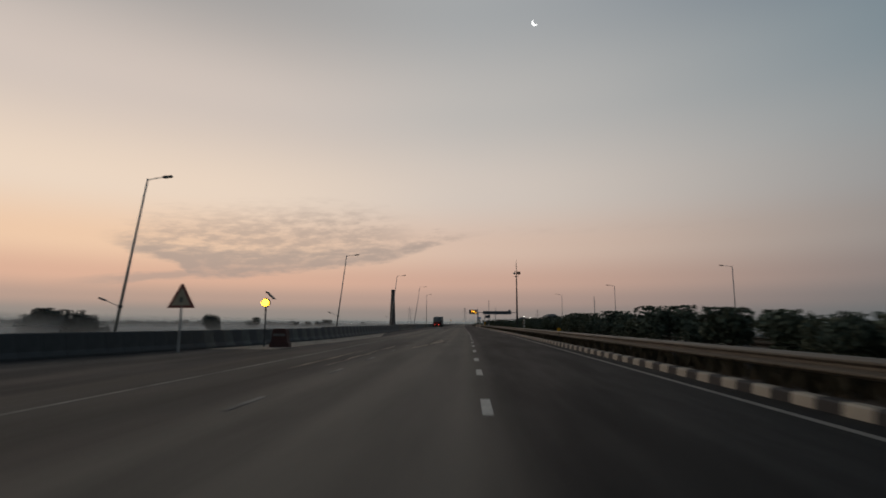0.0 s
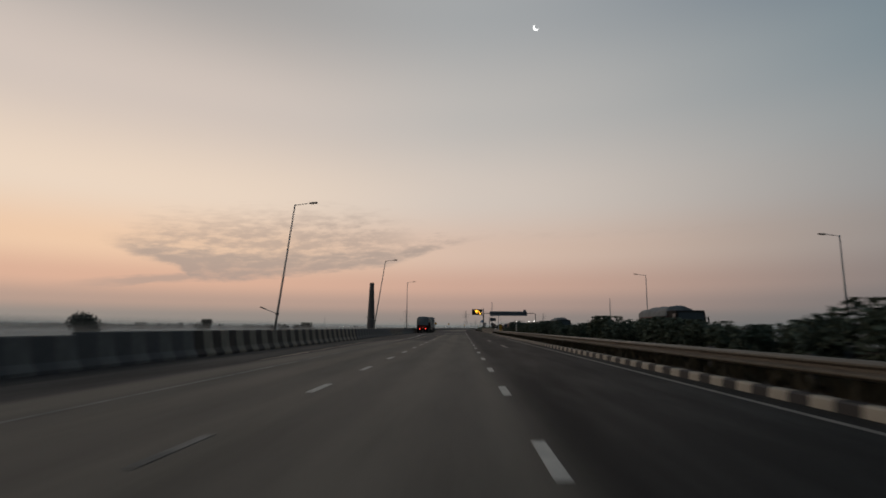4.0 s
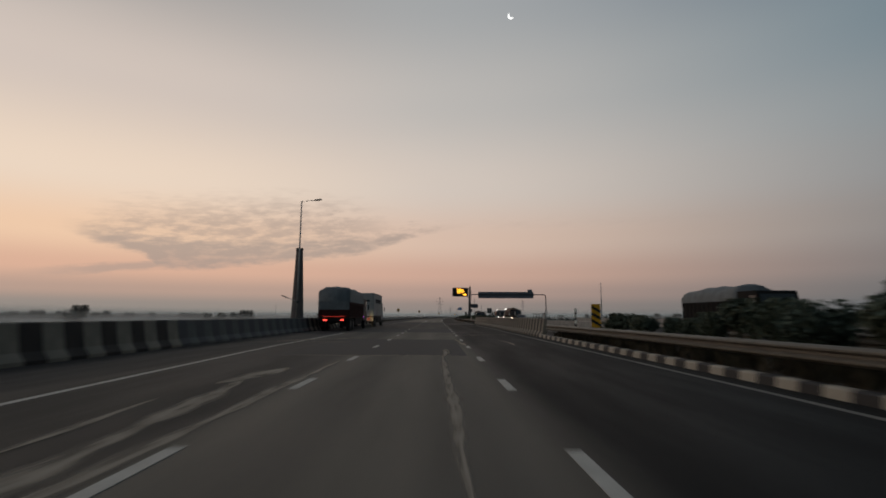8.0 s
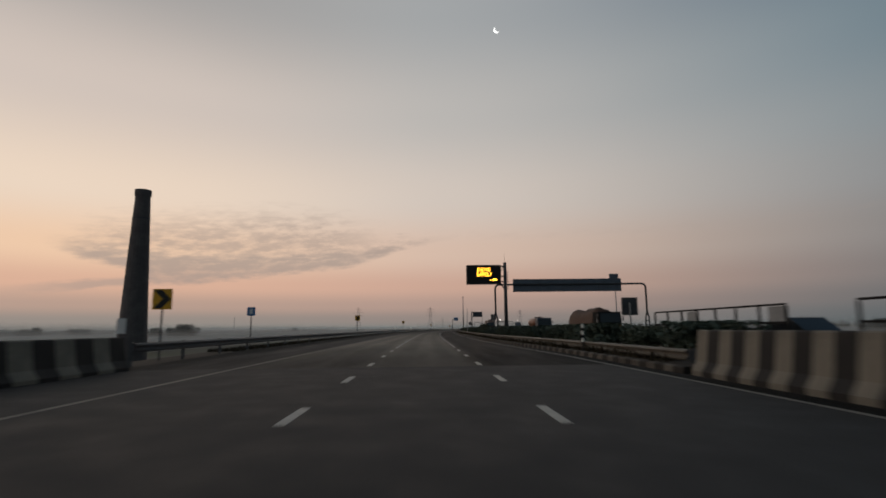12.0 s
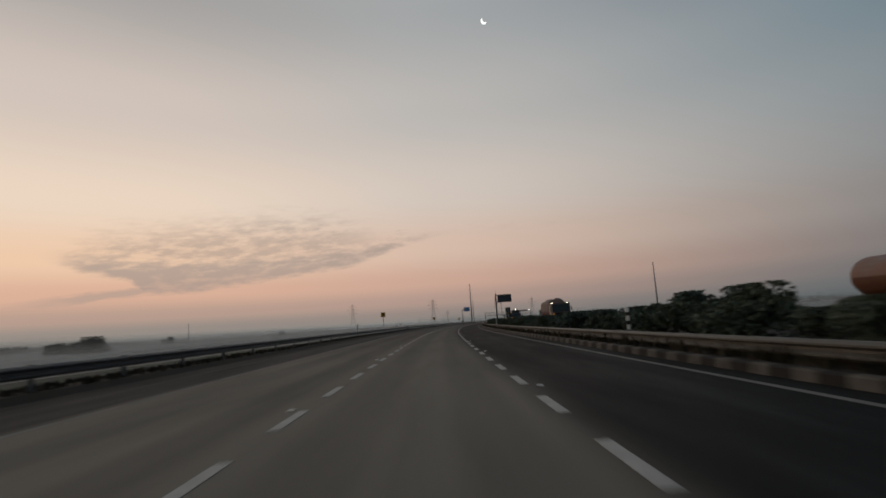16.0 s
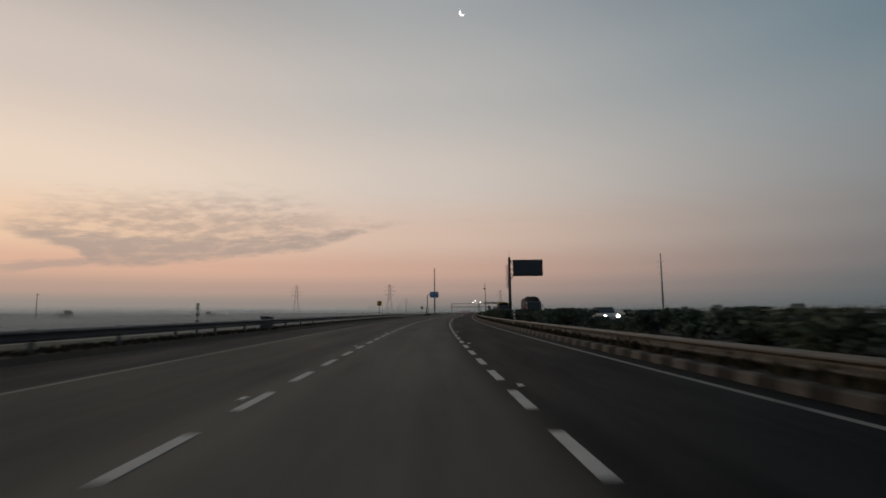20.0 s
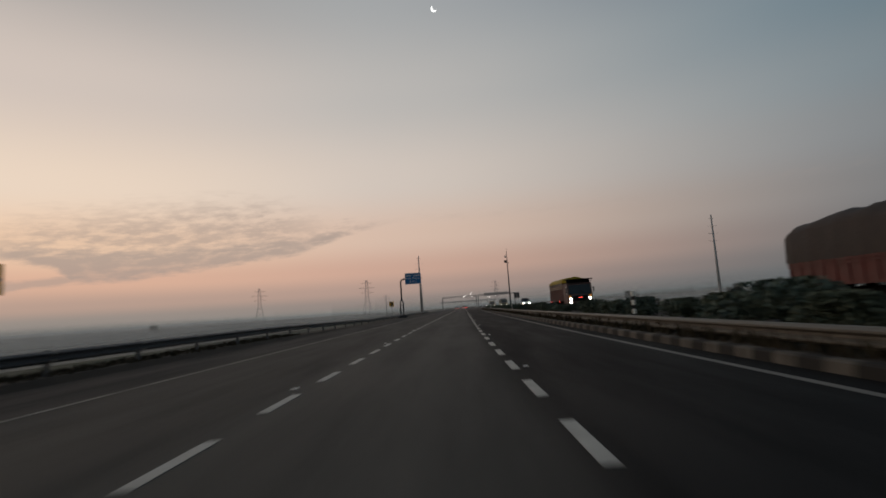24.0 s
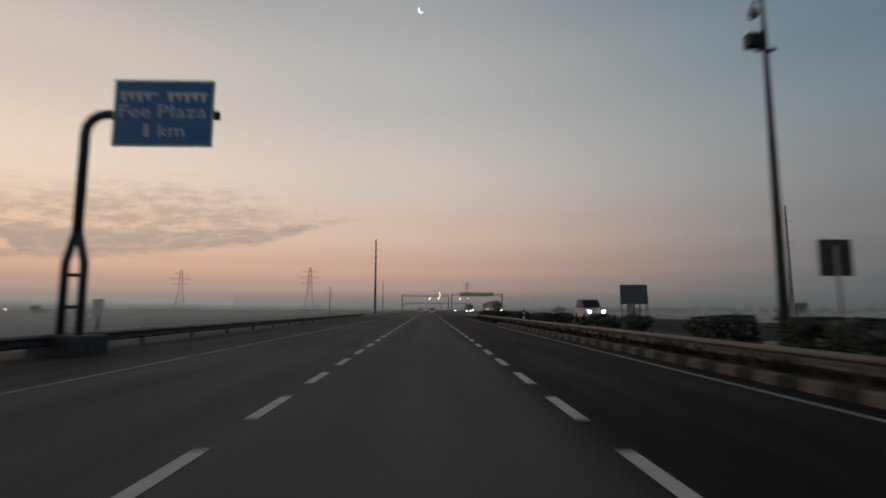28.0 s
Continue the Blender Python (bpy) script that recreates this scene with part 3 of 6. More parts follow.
# ---- shaping ----
class Shape:
    """Vertices and faces gathered for one mesh."""

    def __init__(self):
        self.v, self.f, self.uv = [], [], None

    def add(self, verts, faces):
        n = len(self.v)
        self.v += [tuple(p) for p in verts]
        self.f += [tuple(i + n for i in face) for face in faces]
        return self

    def box(self, x0, x1, y0, y1, z0, z1, m=None, bevel=0.0):
        """A block with its upright and level edges cut off by bevel."""
        if not bevel:
            p = [(x, y, z) for z in (z0, z1) for x, y in ((x0, y0), (x1, y0), (x1, y1), (x0, y1))]
            f = [(3, 2, 1, 0), (4, 5, 6, 7)] + [(i, (i + 1) % 4, (i + 1) % 4 + 4, i + 4) for i in range(4)]
        else:
            b = min(bevel, (x1 - x0) / 2.01, (y1 - y0) / 2.01, (z1 - z0) / 2.01)
            ring = [(x0 + b, y0), (x1 - b, y0), (x1, y0 + b), (x1, y1 - b), (x1 - b, y1), (x0 + b, y1), (x0, y1 - b), (x0, y0 + b)]
            cx, cy = (x0 + x1) / 2, (y0 + y1) / 2
            kx, ky = 1 - 2 * b / (x1 - x0) * 0.6, 1 - 2 * b / (y1 - y0) * 0.6
            small = [(cx + (x - cx) * kx, cy + (y - cy) * ky) for x, y in ring]
            p = [(x, y, z0) for x, y in small] + [(x, y, z0 + b) for x, y in ring] + [(x, y, z1 - b) for x, y in ring] + [(x, y, z1) for x, y in small]
            f = [tuple(range(7, -1, -1)), tuple(range(24, 32))]
            f += [(k * 8 + i, k * 8 + (i + 1) % 8, k * 8 + 8 + (i + 1) % 8, k * 8 + 8 + i) for k in range(3) for i in range(8)]
        if m is not None:
            p = [m @ Vector(q) for q in p]
        return self.add(p, f)

    def tube(self, path, radii, sides=8, cap=True):
        """A round bar along a path; one radius, or one for each point."""
        path = [Vector(p) for p in path]
        radii = [radii] * len(path) if isinstance(radii, (int, float)) else radii
        rows, last = [], None
        for i, p in enumerate(path):
            d = (path[min(i + 1, len(path) - 1)] - path[max(i - 1, 0)]).normalized()
            ref = last if last is not None else (Vector((1, 0, 0)) if abs(d.x) < 0.9 else Vector((0, 1, 0)))
            a = (ref - d * ref.dot(d)).normalized()
            b, last = d.cross(a), a
            rows += [p + (a * math.cos(2 * math.pi * k / sides) + b * math.sin(2 * math.pi * k / sides)) * radii[i] for k in range(sides)]
        n = len(path)
        f = [(j * sides + k, j * sides + (k + 1) % sides, (j + 1) * sides + (k + 1) % sides, (j + 1) * sides + k) for j in range(n - 1) for k in range(sides)]
        if cap:
            f += [tuple(range(sides - 1, -1, -1)), tuple(range((n - 1) * sides, n * sides))]
        return self.add(rows, f)

    def prism(self, outline, depth, m=None):
        """An outline in x and z, drawn out along y from 0 to depth."""
        n = len(outline)
        p = [(x, 0, z) for x, z in outline] + [(x, depth, z) for x, z in outline]
        f = [tuple(range(n)), tuple(range(2 * n - 1, n - 1, -1))] + [(i, i + n, (i + 1) % n + n, (i + 1) % n) for i in range(n)]
        if m is not None:
            p = [m @ Vector(q) for q in p]
        return self.add(p, f)

    def sheet(self, rows, closed=False):
        """Quads over rows of points."""
        k = len(rows[0])
        return self.add([p for row in rows for p in row], [(j * k + i, j * k + i + 1, (j + 1) * k + i + 1, (j + 1) * k + i) for j in range(len(rows) - 1) for i in range(k - 1)])

    def mesh(self, name, material, smooth=False):
        me = bpy.data.meshes.new(name)
        me.from_pydata(self.v, [], self.f)
        me.update()
        bm = bmesh.new()
        bm.from_mesh(me)
        bmesh.ops.recalc_face_normals(bm, faces=bm.faces)
        bm.to_mesh(me)
        bm.free()
        me.materials.append(material)
        if smooth:
            me.polygons.foreach_set("use_smooth", [True] * len(me.polygons))
        return me


def part(name, shape, material, parent=None, label="", m=None, smooth=False):
    """One mesh object, under a thing or a part."""
    data = shape if isinstance(shape, bpy.types.Mesh) else shape.mesh(name, material, smooth)
    ob = new(name, data)
    ob.parent = parent
    if m is not None:
        ob.matrix_basis = m
    return tagged(ob, label)


def thing(name, label, category, group="", kind="", m=None):
    ob = new(name)
    ob.empty_display_size = 0.2
    if m is not None:
        ob.matrix_basis = m
    return tagged(ob, label, category, group, kind)


def steps(a, b, gap):
    n = max(1, round((b - a) / gap))
    return [a + (b - a) * i / n for i in range(n + 1)]


def strip(name, s0, s1, u0, u1, z, material, parent=None, label="", gap=4.0, across=1, uv=False):
    """A sheet along the road between two offsets, which may be functions of s."""
    sh, rows, maps = Shape(), [], []
    for s in steps(s0, s1, gap):
        a, b = (u(s) if callable(u) else u for u in (u0, u1))
        us = [a + (b - a) * i / across for i in range(across + 1)]
        rows.append([on(s, u, z) for u in us])
        maps += [(s, u) for u in us]
    sh.sheet(rows)
    ob = part(name, sh, material, parent, label)
    if uv:
        layer = ob.data.uv_layers.new(name="metres")
        for loop in ob.data.loops:
            layer.data[loop.index].uv = maps[loop.vertex_index]
    return ob


def run(name, s0, s1, outline, material, parent=None, label="", gap=4.0, shift=lambda s: 0.0):
    """A cross-section of u and z, drawn out along the road."""
    sh = Shape()
    rows = [[on(s, u + shift(s), z) for u, z in outline] for s in steps(s0, s1, gap)]
    sh.sheet(rows)
    n = len(outline)
    sh.f += [tuple(range(n)), tuple(range(len(sh.v) - 1, len(sh.v) - n - 1, -1))]
    return part(name, sh, material, parent, label)


# ---- ground, carriageways, median ----
def left_u(s):
    """The parapet's inner foot: the deck is wider at the start."""
    k = min(max((45.0 - s) / 30.0, 0.0), 2.2)
    return -11.0 - (3.7 * k * k if k < 1 else 3.7 + 5.0 * (k - 1))


ground = Shape()
ground.sheet([[(x, y, -3.2) for x in (-4400, -1500, -400, -60, 0, 60, 400, 1500, 4400)] for y in (-3000, -800, -200, 0, 200, 500, 900, 2000, 4900)])
tagged(part("ground", ground, FIELD), "flat misty fields below the raised road", "ground", kind="structure")

START, END = -40.0, 1500.0


def berm(s):
    """Earth heaped under the roadside rail once the parapet ends."""
    return min(max((s - 222.0) / 16.0, 0.0), 1.0) * (1.0 - 0.8 * min(max((s - 470.0) / 30.0, 0.0), 1.0)) * (0.60 + 0.10 * noise.noise(Vector((s * 0.11, 0, 5))) + 0.06 * noise.noise(Vector((s * 0.6, 0, 9))))


bank = Shape()
bank.sheet([[on(s, u, z) for u, z in ((left_u(s) - 15, -3.25), (left_u(s) - 3.6, -0.30), (left_u(s) - 1.9, 0.20 * berm(s)), (left_u(s) - 0.75, 0.29 * berm(s)), (left_u(s) - 0.28, 0.25 * berm(s)), (left_u(s) + 0.08, -0.02), (30.0, -0.02), (33, -0.6), (45, -3.25))] for s in steps(START, 640, 2) + steps(652, END, 12)])
tagged(part("embankment", bank, SOIL), "earth bank that carries both carriageways above the fields", "embankment", kind="structure")
road = strip("road", START, END, lambda s: left_u(s) + 0.05, lambda s: edge_u(s) + 0.62, 0.0, ASPHALT, across=2, uv=True)
tagged(road, "grey asphalt carriageway, dusty and worn, darker in one lane", "road", kind="structure")
far_road = strip("road_opposite", START, END, 9.3, 25.5, 0.02, ASPHALT, uv=True)
tagged(far_road, "dark asphalt carriageway for the oncoming traffic", "road", kind="structure")
for u0, u1 in ((9.65, 9.80), (25.0, 25.15)):
    tagged(strip("edge_line", START, 800, u0, u1, 0.026, EDGE), "solid white edge line on the oncoming carriageway", "road marking", kind="structure")
tagged(strip("edge_line", START, 900, lambda s: edge_u(s) - 0.07, lambda s: edge_u(s) + 0.07, 0.005, EDGE), "solid white edge line beside the kerb", "road marking", kind="structure")
def bridge_line(s):
    """The hard shoulder's line on the bridge bows out towards its far end."""
    return -6.35 - 0.25 * min(max((s - 45.0) / 50.0, 0.0), 1.0) - 1.10 * min(max((s - 134.0) / 24.0, 0.0), 1.0)


tagged(strip("edge_line", 112, 175, lambda s: bridge_line(s) - 0.07, lambda s: bridge_line(s) + 0.07, 0.005, LINE), "solid white line along the hard shoulder", "road marking", kind="structure")
tagged(strip("edge_line", 396, 900, -7.77, -7.65, 0.005, LINE_OLD), "worn dusty line along the hard shoulder", "road marking", kind="structure")
tagged(strip("edge_line", 212, 396, -7.78, -7.64, 0.005, EDGE), "solid white line along the hard shoulder", "road marking", kind="structure")
tagged(strip("edge_line", START, 112, lambda s: bridge_line(s) - 0.055, lambda s: bridge_line(s) + 0.055, 0.005, LINE_OLD), "worn white line along the hard shoulder", "road marking", kind="structure")

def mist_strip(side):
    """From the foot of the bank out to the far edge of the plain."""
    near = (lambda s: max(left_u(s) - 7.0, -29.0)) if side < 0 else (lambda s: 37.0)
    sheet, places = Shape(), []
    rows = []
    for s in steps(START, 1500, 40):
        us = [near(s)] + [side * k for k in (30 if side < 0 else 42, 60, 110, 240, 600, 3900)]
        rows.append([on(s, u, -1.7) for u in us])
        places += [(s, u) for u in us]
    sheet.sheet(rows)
    ob = part("mist_sheet", sheet, MIST)
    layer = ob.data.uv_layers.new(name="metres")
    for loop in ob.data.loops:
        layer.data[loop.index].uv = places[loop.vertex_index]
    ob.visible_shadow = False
    return tagged(ob, "flat grey sheet standing in for morning mist over the fields", "mist", kind="stuff")


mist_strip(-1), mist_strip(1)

# upright shadowless sheets stand in for haze over the fields
for u, high in ((-62, 6.2), (-108, 8.0), (-190, 10.5), (-420, 15.0), (70, 5.4), (150, 7.5), (360, 11.0)):
    sheet, places = Shape(), []
    rows = []
    for s in steps(START, 1500, 30):
        rows.append([on(s, u + 14 * noise.noise(Vector((s * 0.01, u, 0))), -3.2 + high * k) for k in (0.0, 0.34, 0.67, 1.0)])
        places += [(s + u, k) for k in (0.0, 0.34, 0.67, 1.0)]
    sheet.sheet(rows)
    ob = part("haze_sheet", sheet, BANK)
    layer = ob.data.uv_layers.new(name="metres")
    for loop in ob.data.loops:
        layer.data[loop.index].uv = places[loop.vertex_index]
    ob.visible_shadow = False
    tagged(ob, "upright see-through sheet standing in for mist over the fields", "mist", kind="stuff")

# upright sheets that paint thin haze across the road before the toll plaza
for s, high in ((604, 5.0), (676, 8.0), (790, 13.0)):
    sheet, places = Shape(), []
    rows = []
    for u in range(-60, 421, 20):
        rows.append([on(s, u, -0.3 + high * k) for k in (0.0, 0.34, 0.67, 1.0)])
        places += [(s + u, k) for k in (0.0, 0.34, 0.67, 1.0)]
    sheet.sheet(rows)
    ob = part("haze_sheet", sheet, HAZE)
    layer = ob.data.uv_layers.new(name="metres")
    for loop in ob.data.loops:
        layer.data[loop.index].uv = places[loop.vertex_index]
    ob.visible_shadow = False
    tagged(ob, "upright see-through sheet painting haze across the road far ahead", "mist", kind="stuff")

# dashed lines: long gaps on the bridge, short ones past it
LONG_R = [2.5, 7.95, 13.4, 18.1, 23.5, 28.9, 34.0, 39.25, 44.6, 50.0, 55.4, 60.7, 66.0, 71.3, 76.6, 81.7, 87.0, 92.2, 97.6, 102.9, 108.2, 113.4, 119.0, 124.5, 129.9, 136.2, 141.8, 147.2, 152.8, 158.6, 164.5, 170.5, 175.0, 179.6, 185.2, 190.3, 195.5, 200.7, 206.0, 211.3, 216.6, 221.9, 227.2, 232.5, 238.0]
MARKS = [(243.0, 0), (253.35, 4), (272.15, 11), (290.6, 18), (311.8, 25), (330.7, 32), (349.6, 39), (370.0, 46), (427.3, 67), (447.0, 74), (464.4, 80), (484.0, 87), (503.5, 94), (521.0, 100), (632.0, 140)]


def dash_places():
    """Where the short-gap dashes lie: evenly between known ones."""
    where, number = np.array([m[0] for m in MARKS]), np.array([m[1] for m in MARKS])
    return [float(np.interp(k, number, where)) for k in range(141)]


dash = Shape().box(-0.075, 0.075, -0.74, 0.74, 0.002, 0.007).mesh("dash", LINE)
dash_worn = Shape().box(-0.06, 0.06, -0.70, 0.70, 0.002, 0.007).mesh("dash", LINE_OLD)
for u, name in ((0.0, "lane_line"), (-3.62, "lane_line")):
    line = thing(name, "dashed white lane line painted on the asphalt", "road marking", kind="structure")
    for s in LONG_R + dash_places():
        part("dash", dash_worn if u and (s < 72 or 190 < s < 216) else dash, LINE, line, m=at(s + (0.12 if u else 0), u))

# raised studs between the dashes past the bridge
stud_a = Shape().box(-0.05, 0.05, -0.05, 0.05, 0.0, 0.02, bevel=0.018).mesh("body", SIGN_WHITE)
stud_b = Shape().box(-0.045, 0.045, -0.068, -0.058, 0.004, 0.019).mesh("reflector", REFLECTOR)
stud = thing("road_stud", "small raised road stud with a bright reflector", "road stud", "studs along the lane lines", m=at(262.0, 0.22))
part("body", stud_a, CONCRETE, stud), part("reflector", stud_b, REFLECTOR, stud, "bright reflector")
for k in range(1, 24):
    copy_thing(stud, at(262.0 + 11.2 * k, 0.22))
for k in range(24):
    copy_thing(stud, at(261.0 + 11.2 * k, -3.84))

# patches and spills on the bridge deck
for s0, s1, u0, u1, name, mat, label in (
        (154.0, 165.0, -6.0, -0.3, "asphalt_patch", PATCH_WORN, "black square patch of new asphalt"),
        (176.5, 187.0, -9.5, 0.05, "asphalt_patch", PATCH_WORN, "black patch across all the lanes"),
        (212.0, 226.0, -10.8, 4.0, "asphalt_patch", PATCH, "black patch across all the lanes"),
        (24.0, 72.0, lambda s: left_u(s) + 0.45, lambda s: -8.4 + 0.3 * math.sin(s * 0.17) - 0.05 * max(0, 34 - s) - 0.09 * max(0, s - 48), "dust_streak", DUST, "sand drifted along the parapet's foot"),
        (98.7, 103.7, 1.84, 2.04, "dust_streak", LINE_OLD, "worn white paint streak"),
        (113.3, 117.5, 1.58, 1.80, "dust_streak", LINE_OLD, "worn white paint streak")):
    tagged(strip(name, s0, s1, u0, u1, 0.0035 if name == "asphalt_patch" else 0.0075, mat, gap=1.0), label, "road patch", kind="structure")


def streak(s0, u0, s1, u1, wide, label):
    """A ragged streak between two places on the asphalt."""
    a, b = on(s0, u0, 0.008), on(s1, u1, 0.008)
    d = (b - a).normalized()
    n = Vector((-d.y, d.x, 0))
    far = (b - a).length
    count = max(8, int(far / 0.3))
    rows, places = [], []
    for i in range(count + 1):
        k = i / count
        wob = n * 0.6 * wide * noise.noise(Vector((k * count * 0.11, s0, u0)))
        half = wide * 0.75 * min(1.0, 5 * k + 0.15, 5 * (1 - k) + 0.15) * (1 + 0.8 * noise.noise(Vector((k * count * 0.3, u0, s0))))
        c = a + (b - a) * k + wob
        rows.append([c - n * half, c, c + n * half])
        places += [(far * k + s0, v) for v in (0.0, 0.5, 1.0)]
    ob = part("dust_streak", Shape().sheet(rows), DUST_LINE)
    layer = ob.data.uv_layers.new(name="metres")
    for loop in ob.data.loops:
        layer.data[loop.index].uv = places[loop.vertex_index]
    return tagged(ob, label, "road patch", kind="structure")


ALONG, ACROSS = "pale streak of dust along the lane", "pale ridge of dust along a patch's edge"
for row in ((14.0, -5.05, 24.0, -4.90, 0.17), (15.0, -4.32, 29.0, -4.17, 0.17), (30.6, -2.46, 39.6, -2.16, 0.78), (26.0, -3.0, 33.0, -2.2, 0.35),
            (121.0, -3.70, 139.5, -3.87, 0.24), (138.5, -3.87, 152.0, -3.85, 0.18), (118.0, -5.62, 138.0, -5.42, 0.26), (104.0, -5.75, 119.0, -5.62, 0.16),
            (84.0, -7.95, 113.0, -8.65, 0.34), (107.0, -6.95, 124.0, -6.6, 0.30), (139.5, -4.28, 147.9, -4.86, 0.40), (147.2, -5.06, 150.1, -4.74, 0.42), (140.0, -4.9, 145.5, -5.3, 0.14), (141.0, -1.0, 153.8, -1.05, 0.16), (153.5, -1.05, 157.0, -0.95, 0.22),
            (159.5, -0.10, 165.6, -0.28, 0.20), (160.0, 2.08, 164.4, 1.92, 0.13)):
    streak(*row, ALONG)
for row in ((164.3, -2.6, 165.7, -0.2, 0.16), (167.6, -4.1, 172.9, 3.5, 0.26), (154.0, -6.0, 154.0, -0.3, 0.22), (161.8, -9.8, 162.2, -6.0, 0.34), (162.0, -6.3, 162.6, -5.3, 0.55), (163.0, -9.0, 167.0, -5.0, 0.6), (176.4, -7.4, 176.6, 3.6, 0.16), (211.9, -7.4, 212.1, 3.0, 0.18)):
    streak(*row, ACROSS)

# ---- kerb of painted blocks along the median ----
KERB = [(0.0, -0.05), (0.02, 0.15), (0.05, 0.18), (0.22, 0.18), (0.22, -0.05)]
kerb_mesh = [Shape().prism([(x, z) for x, z in KERB], 0.552).mesh("kerb_block", mat) for mat in (BLACK, WHITE)]
kerb = thing("kerb", "kerb of concrete blocks painted black and white", "kerb", kind="structure")


def kerb_u(s):
    return edge_u(s) + 0.58


kerb_rest = {0: Shape(), 1: Shape()}
PIECE = 0.5625
for i in range(int((560 + 8) / PIECE)):
    s = -8 + PIECE * i - 0.27
    if 168.4 < s < 222:
        continue
    if 0 < s < 168.4:
        part("kerb_block", kerb_mesh[i % 2], None, kerb, m=at(s, kerb_u(s)))
    else:
        m = at(s, kerb_u(s))
        kerb_rest[i % 2].prism(KERB, 0.552, m)
for k, mat in ((0, KERB_DARK), (1, KERB_DUSTY)):
    tagged(part("kerb_blocks", kerb_rest[k], mat, kerb), kind="stuff")
median = Shape()
for s0, s1 in ((START, 168.7), (222.0, 900.0)):
    median.sheet([[on(s, u, z) for u, z in ((kerb_u(s) + 0.2, 0.17), (6.4, 0.26), (8.0, 0.28), (9.0, 0.10), (9.4, -0.05))] for s in steps(s0, s1, 6)])
tagged(part("median", median, SOIL), "dry earth strip between the carriageways", "median", kind="structure")

# ---- steel guard rails ----
WAVE = [(-0.01, 0.0), (0.03, 0.012), (0.085, 0.055), (0.085, 0.085), (0.0, 0.135), (0.0, 0.175), (0.085, 0.225), (0.085, 0.255), (0.03, 0.298), (-0.01, 0.31)]


def rail_mesh(length, sign, mat):
    sh, t = Shape(), 0.006
    face = [(-sign * d, z) for d, z in WAVE]
    sh.sheet([[(x, y, z) for x, z in face] for y in (0, length)])
    sh.sheet([[(x + sign * t, y, z) for x, z in face] for y in (0, length)])
    return sh.mesh("rail_panel", mat)


def guard_rail(name, label, s0, s1, shift, sign, foot, high, gap=3.81, mat=RAIL, sink=lambda s: 0.0):
    """Wave-shaped panels on posts with spacer blocks. sign: 1 faces left, -1 faces right."""
    top = thing(name, label, "guard rail", kind="structure")
    panel = rail_mesh(gap + 0.01, sign, mat)
    post = Shape().box(sign * 0.10, sign * 0.10 + 0.10 * (1 if sign > 0 else -1), -0.05, 0.05, foot - high + 0.31 - 0.25, 0.33) if sign > 0 else Shape().box(-0.20, -0.10, -0.05, 0.05, foot - high + 0.06, 0.33)
    post_mesh = post.mesh("post", RAIL_SHADED)
    block = Shape().box(*((0.0, 0.10) if sign > 0 else (-0.10, 0.0)), -0.06, 0.06, 0.03, 0.28).mesh("spacer", RAIL_SHADED)
    for i in range(int((s1 - s0) / gap)):
        s = s0 + i * gap
        m = Matrix.Translation(on(s, shift(s), high - 0.31 - sink(s)))
        b = on(s + gap, shift(s + gap), high - 0.31 - sink(s)) - m.translation
        m = m @ Matrix.Rotation(math.atan2(-b.x, b.y), 4, "Z")
        part("rail_panel", panel, RAIL, top, m=m)
        part("post", post_mesh, STEEL, top, m=m)
        part("spacer", block, STEEL, top, m=m)
    return top


guard_rail("guard_rail", "dusty galvanised wave-beam guard rail along the median kerb", -8.0, 170.6, lambda s: kerb_u(s) + 0.50 - 0.25 * min(max((s - 155) / 10, 0), 1), 1, 0.15, 0.76)
guard_rail("guard_rail", "dusty galvanised wave-beam guard rail along the median kerb", 223.0, 600.0, lambda s: kerb_u(s) + 0.50, 1, 0.15, 0.58)
guard_rail("guard_rail", "dusty galvanised wave-beam guard rail beside the hard shoulder", 227.0, 600.0, lambda s: -11.35, -1, -0.35, 0.81, mat=RAIL_SHADED, sink=lambda s: 0.26 * min(max((s - 470) / 30, 0), 1))
guard_rail("guard_rail", "galvanised wave-beam guard rail along the oncoming carriageway", 0.0, 160.0, lambda s: 9.0, -1, 0.1, 0.78)

# ---- concrete barriers painted black and white ----
JERSEY = [(0.0, -0.05), (0.0, 0.10), (0.14, 0.32), (0.24, 1.06), (0.27, 1.09), (0.38, 1.09), (0.40, 1.06), (0.40, -0.05)]
barrier_r = thing("median_barrier", "concrete bridge barrier with black and white painted stripes", "barrier", kind="structure")
stripe_r = [Shape().prism(JERSEY, 0.497).mesh("barrier_stripe", mat) for mat in (STRIPE_BLACK, STRIPE_WHITE)]
for i in range(4, 111):
    s = 166.75 + 0.5 * i
    part("barrier_stripe", stripe_r[(i + 1) % 2], None, barrier_r, m=at(s, 4.85))
barrier_l = thing("bridge_parapet", "long concrete bridge parapet with faded black and white stripes", "parapet", kind="structure")


def parapet_meshes(high):
    shape = [(-x, z * high) for x, z in JERSEY]
    return [Shape().prism(shape, 0.775).mesh("barrier_stripe", mat) for mat in (STRIPE_BLACK, STRIPE_OLD, STRIPE_WHITE, CONCRETE_DARK)]


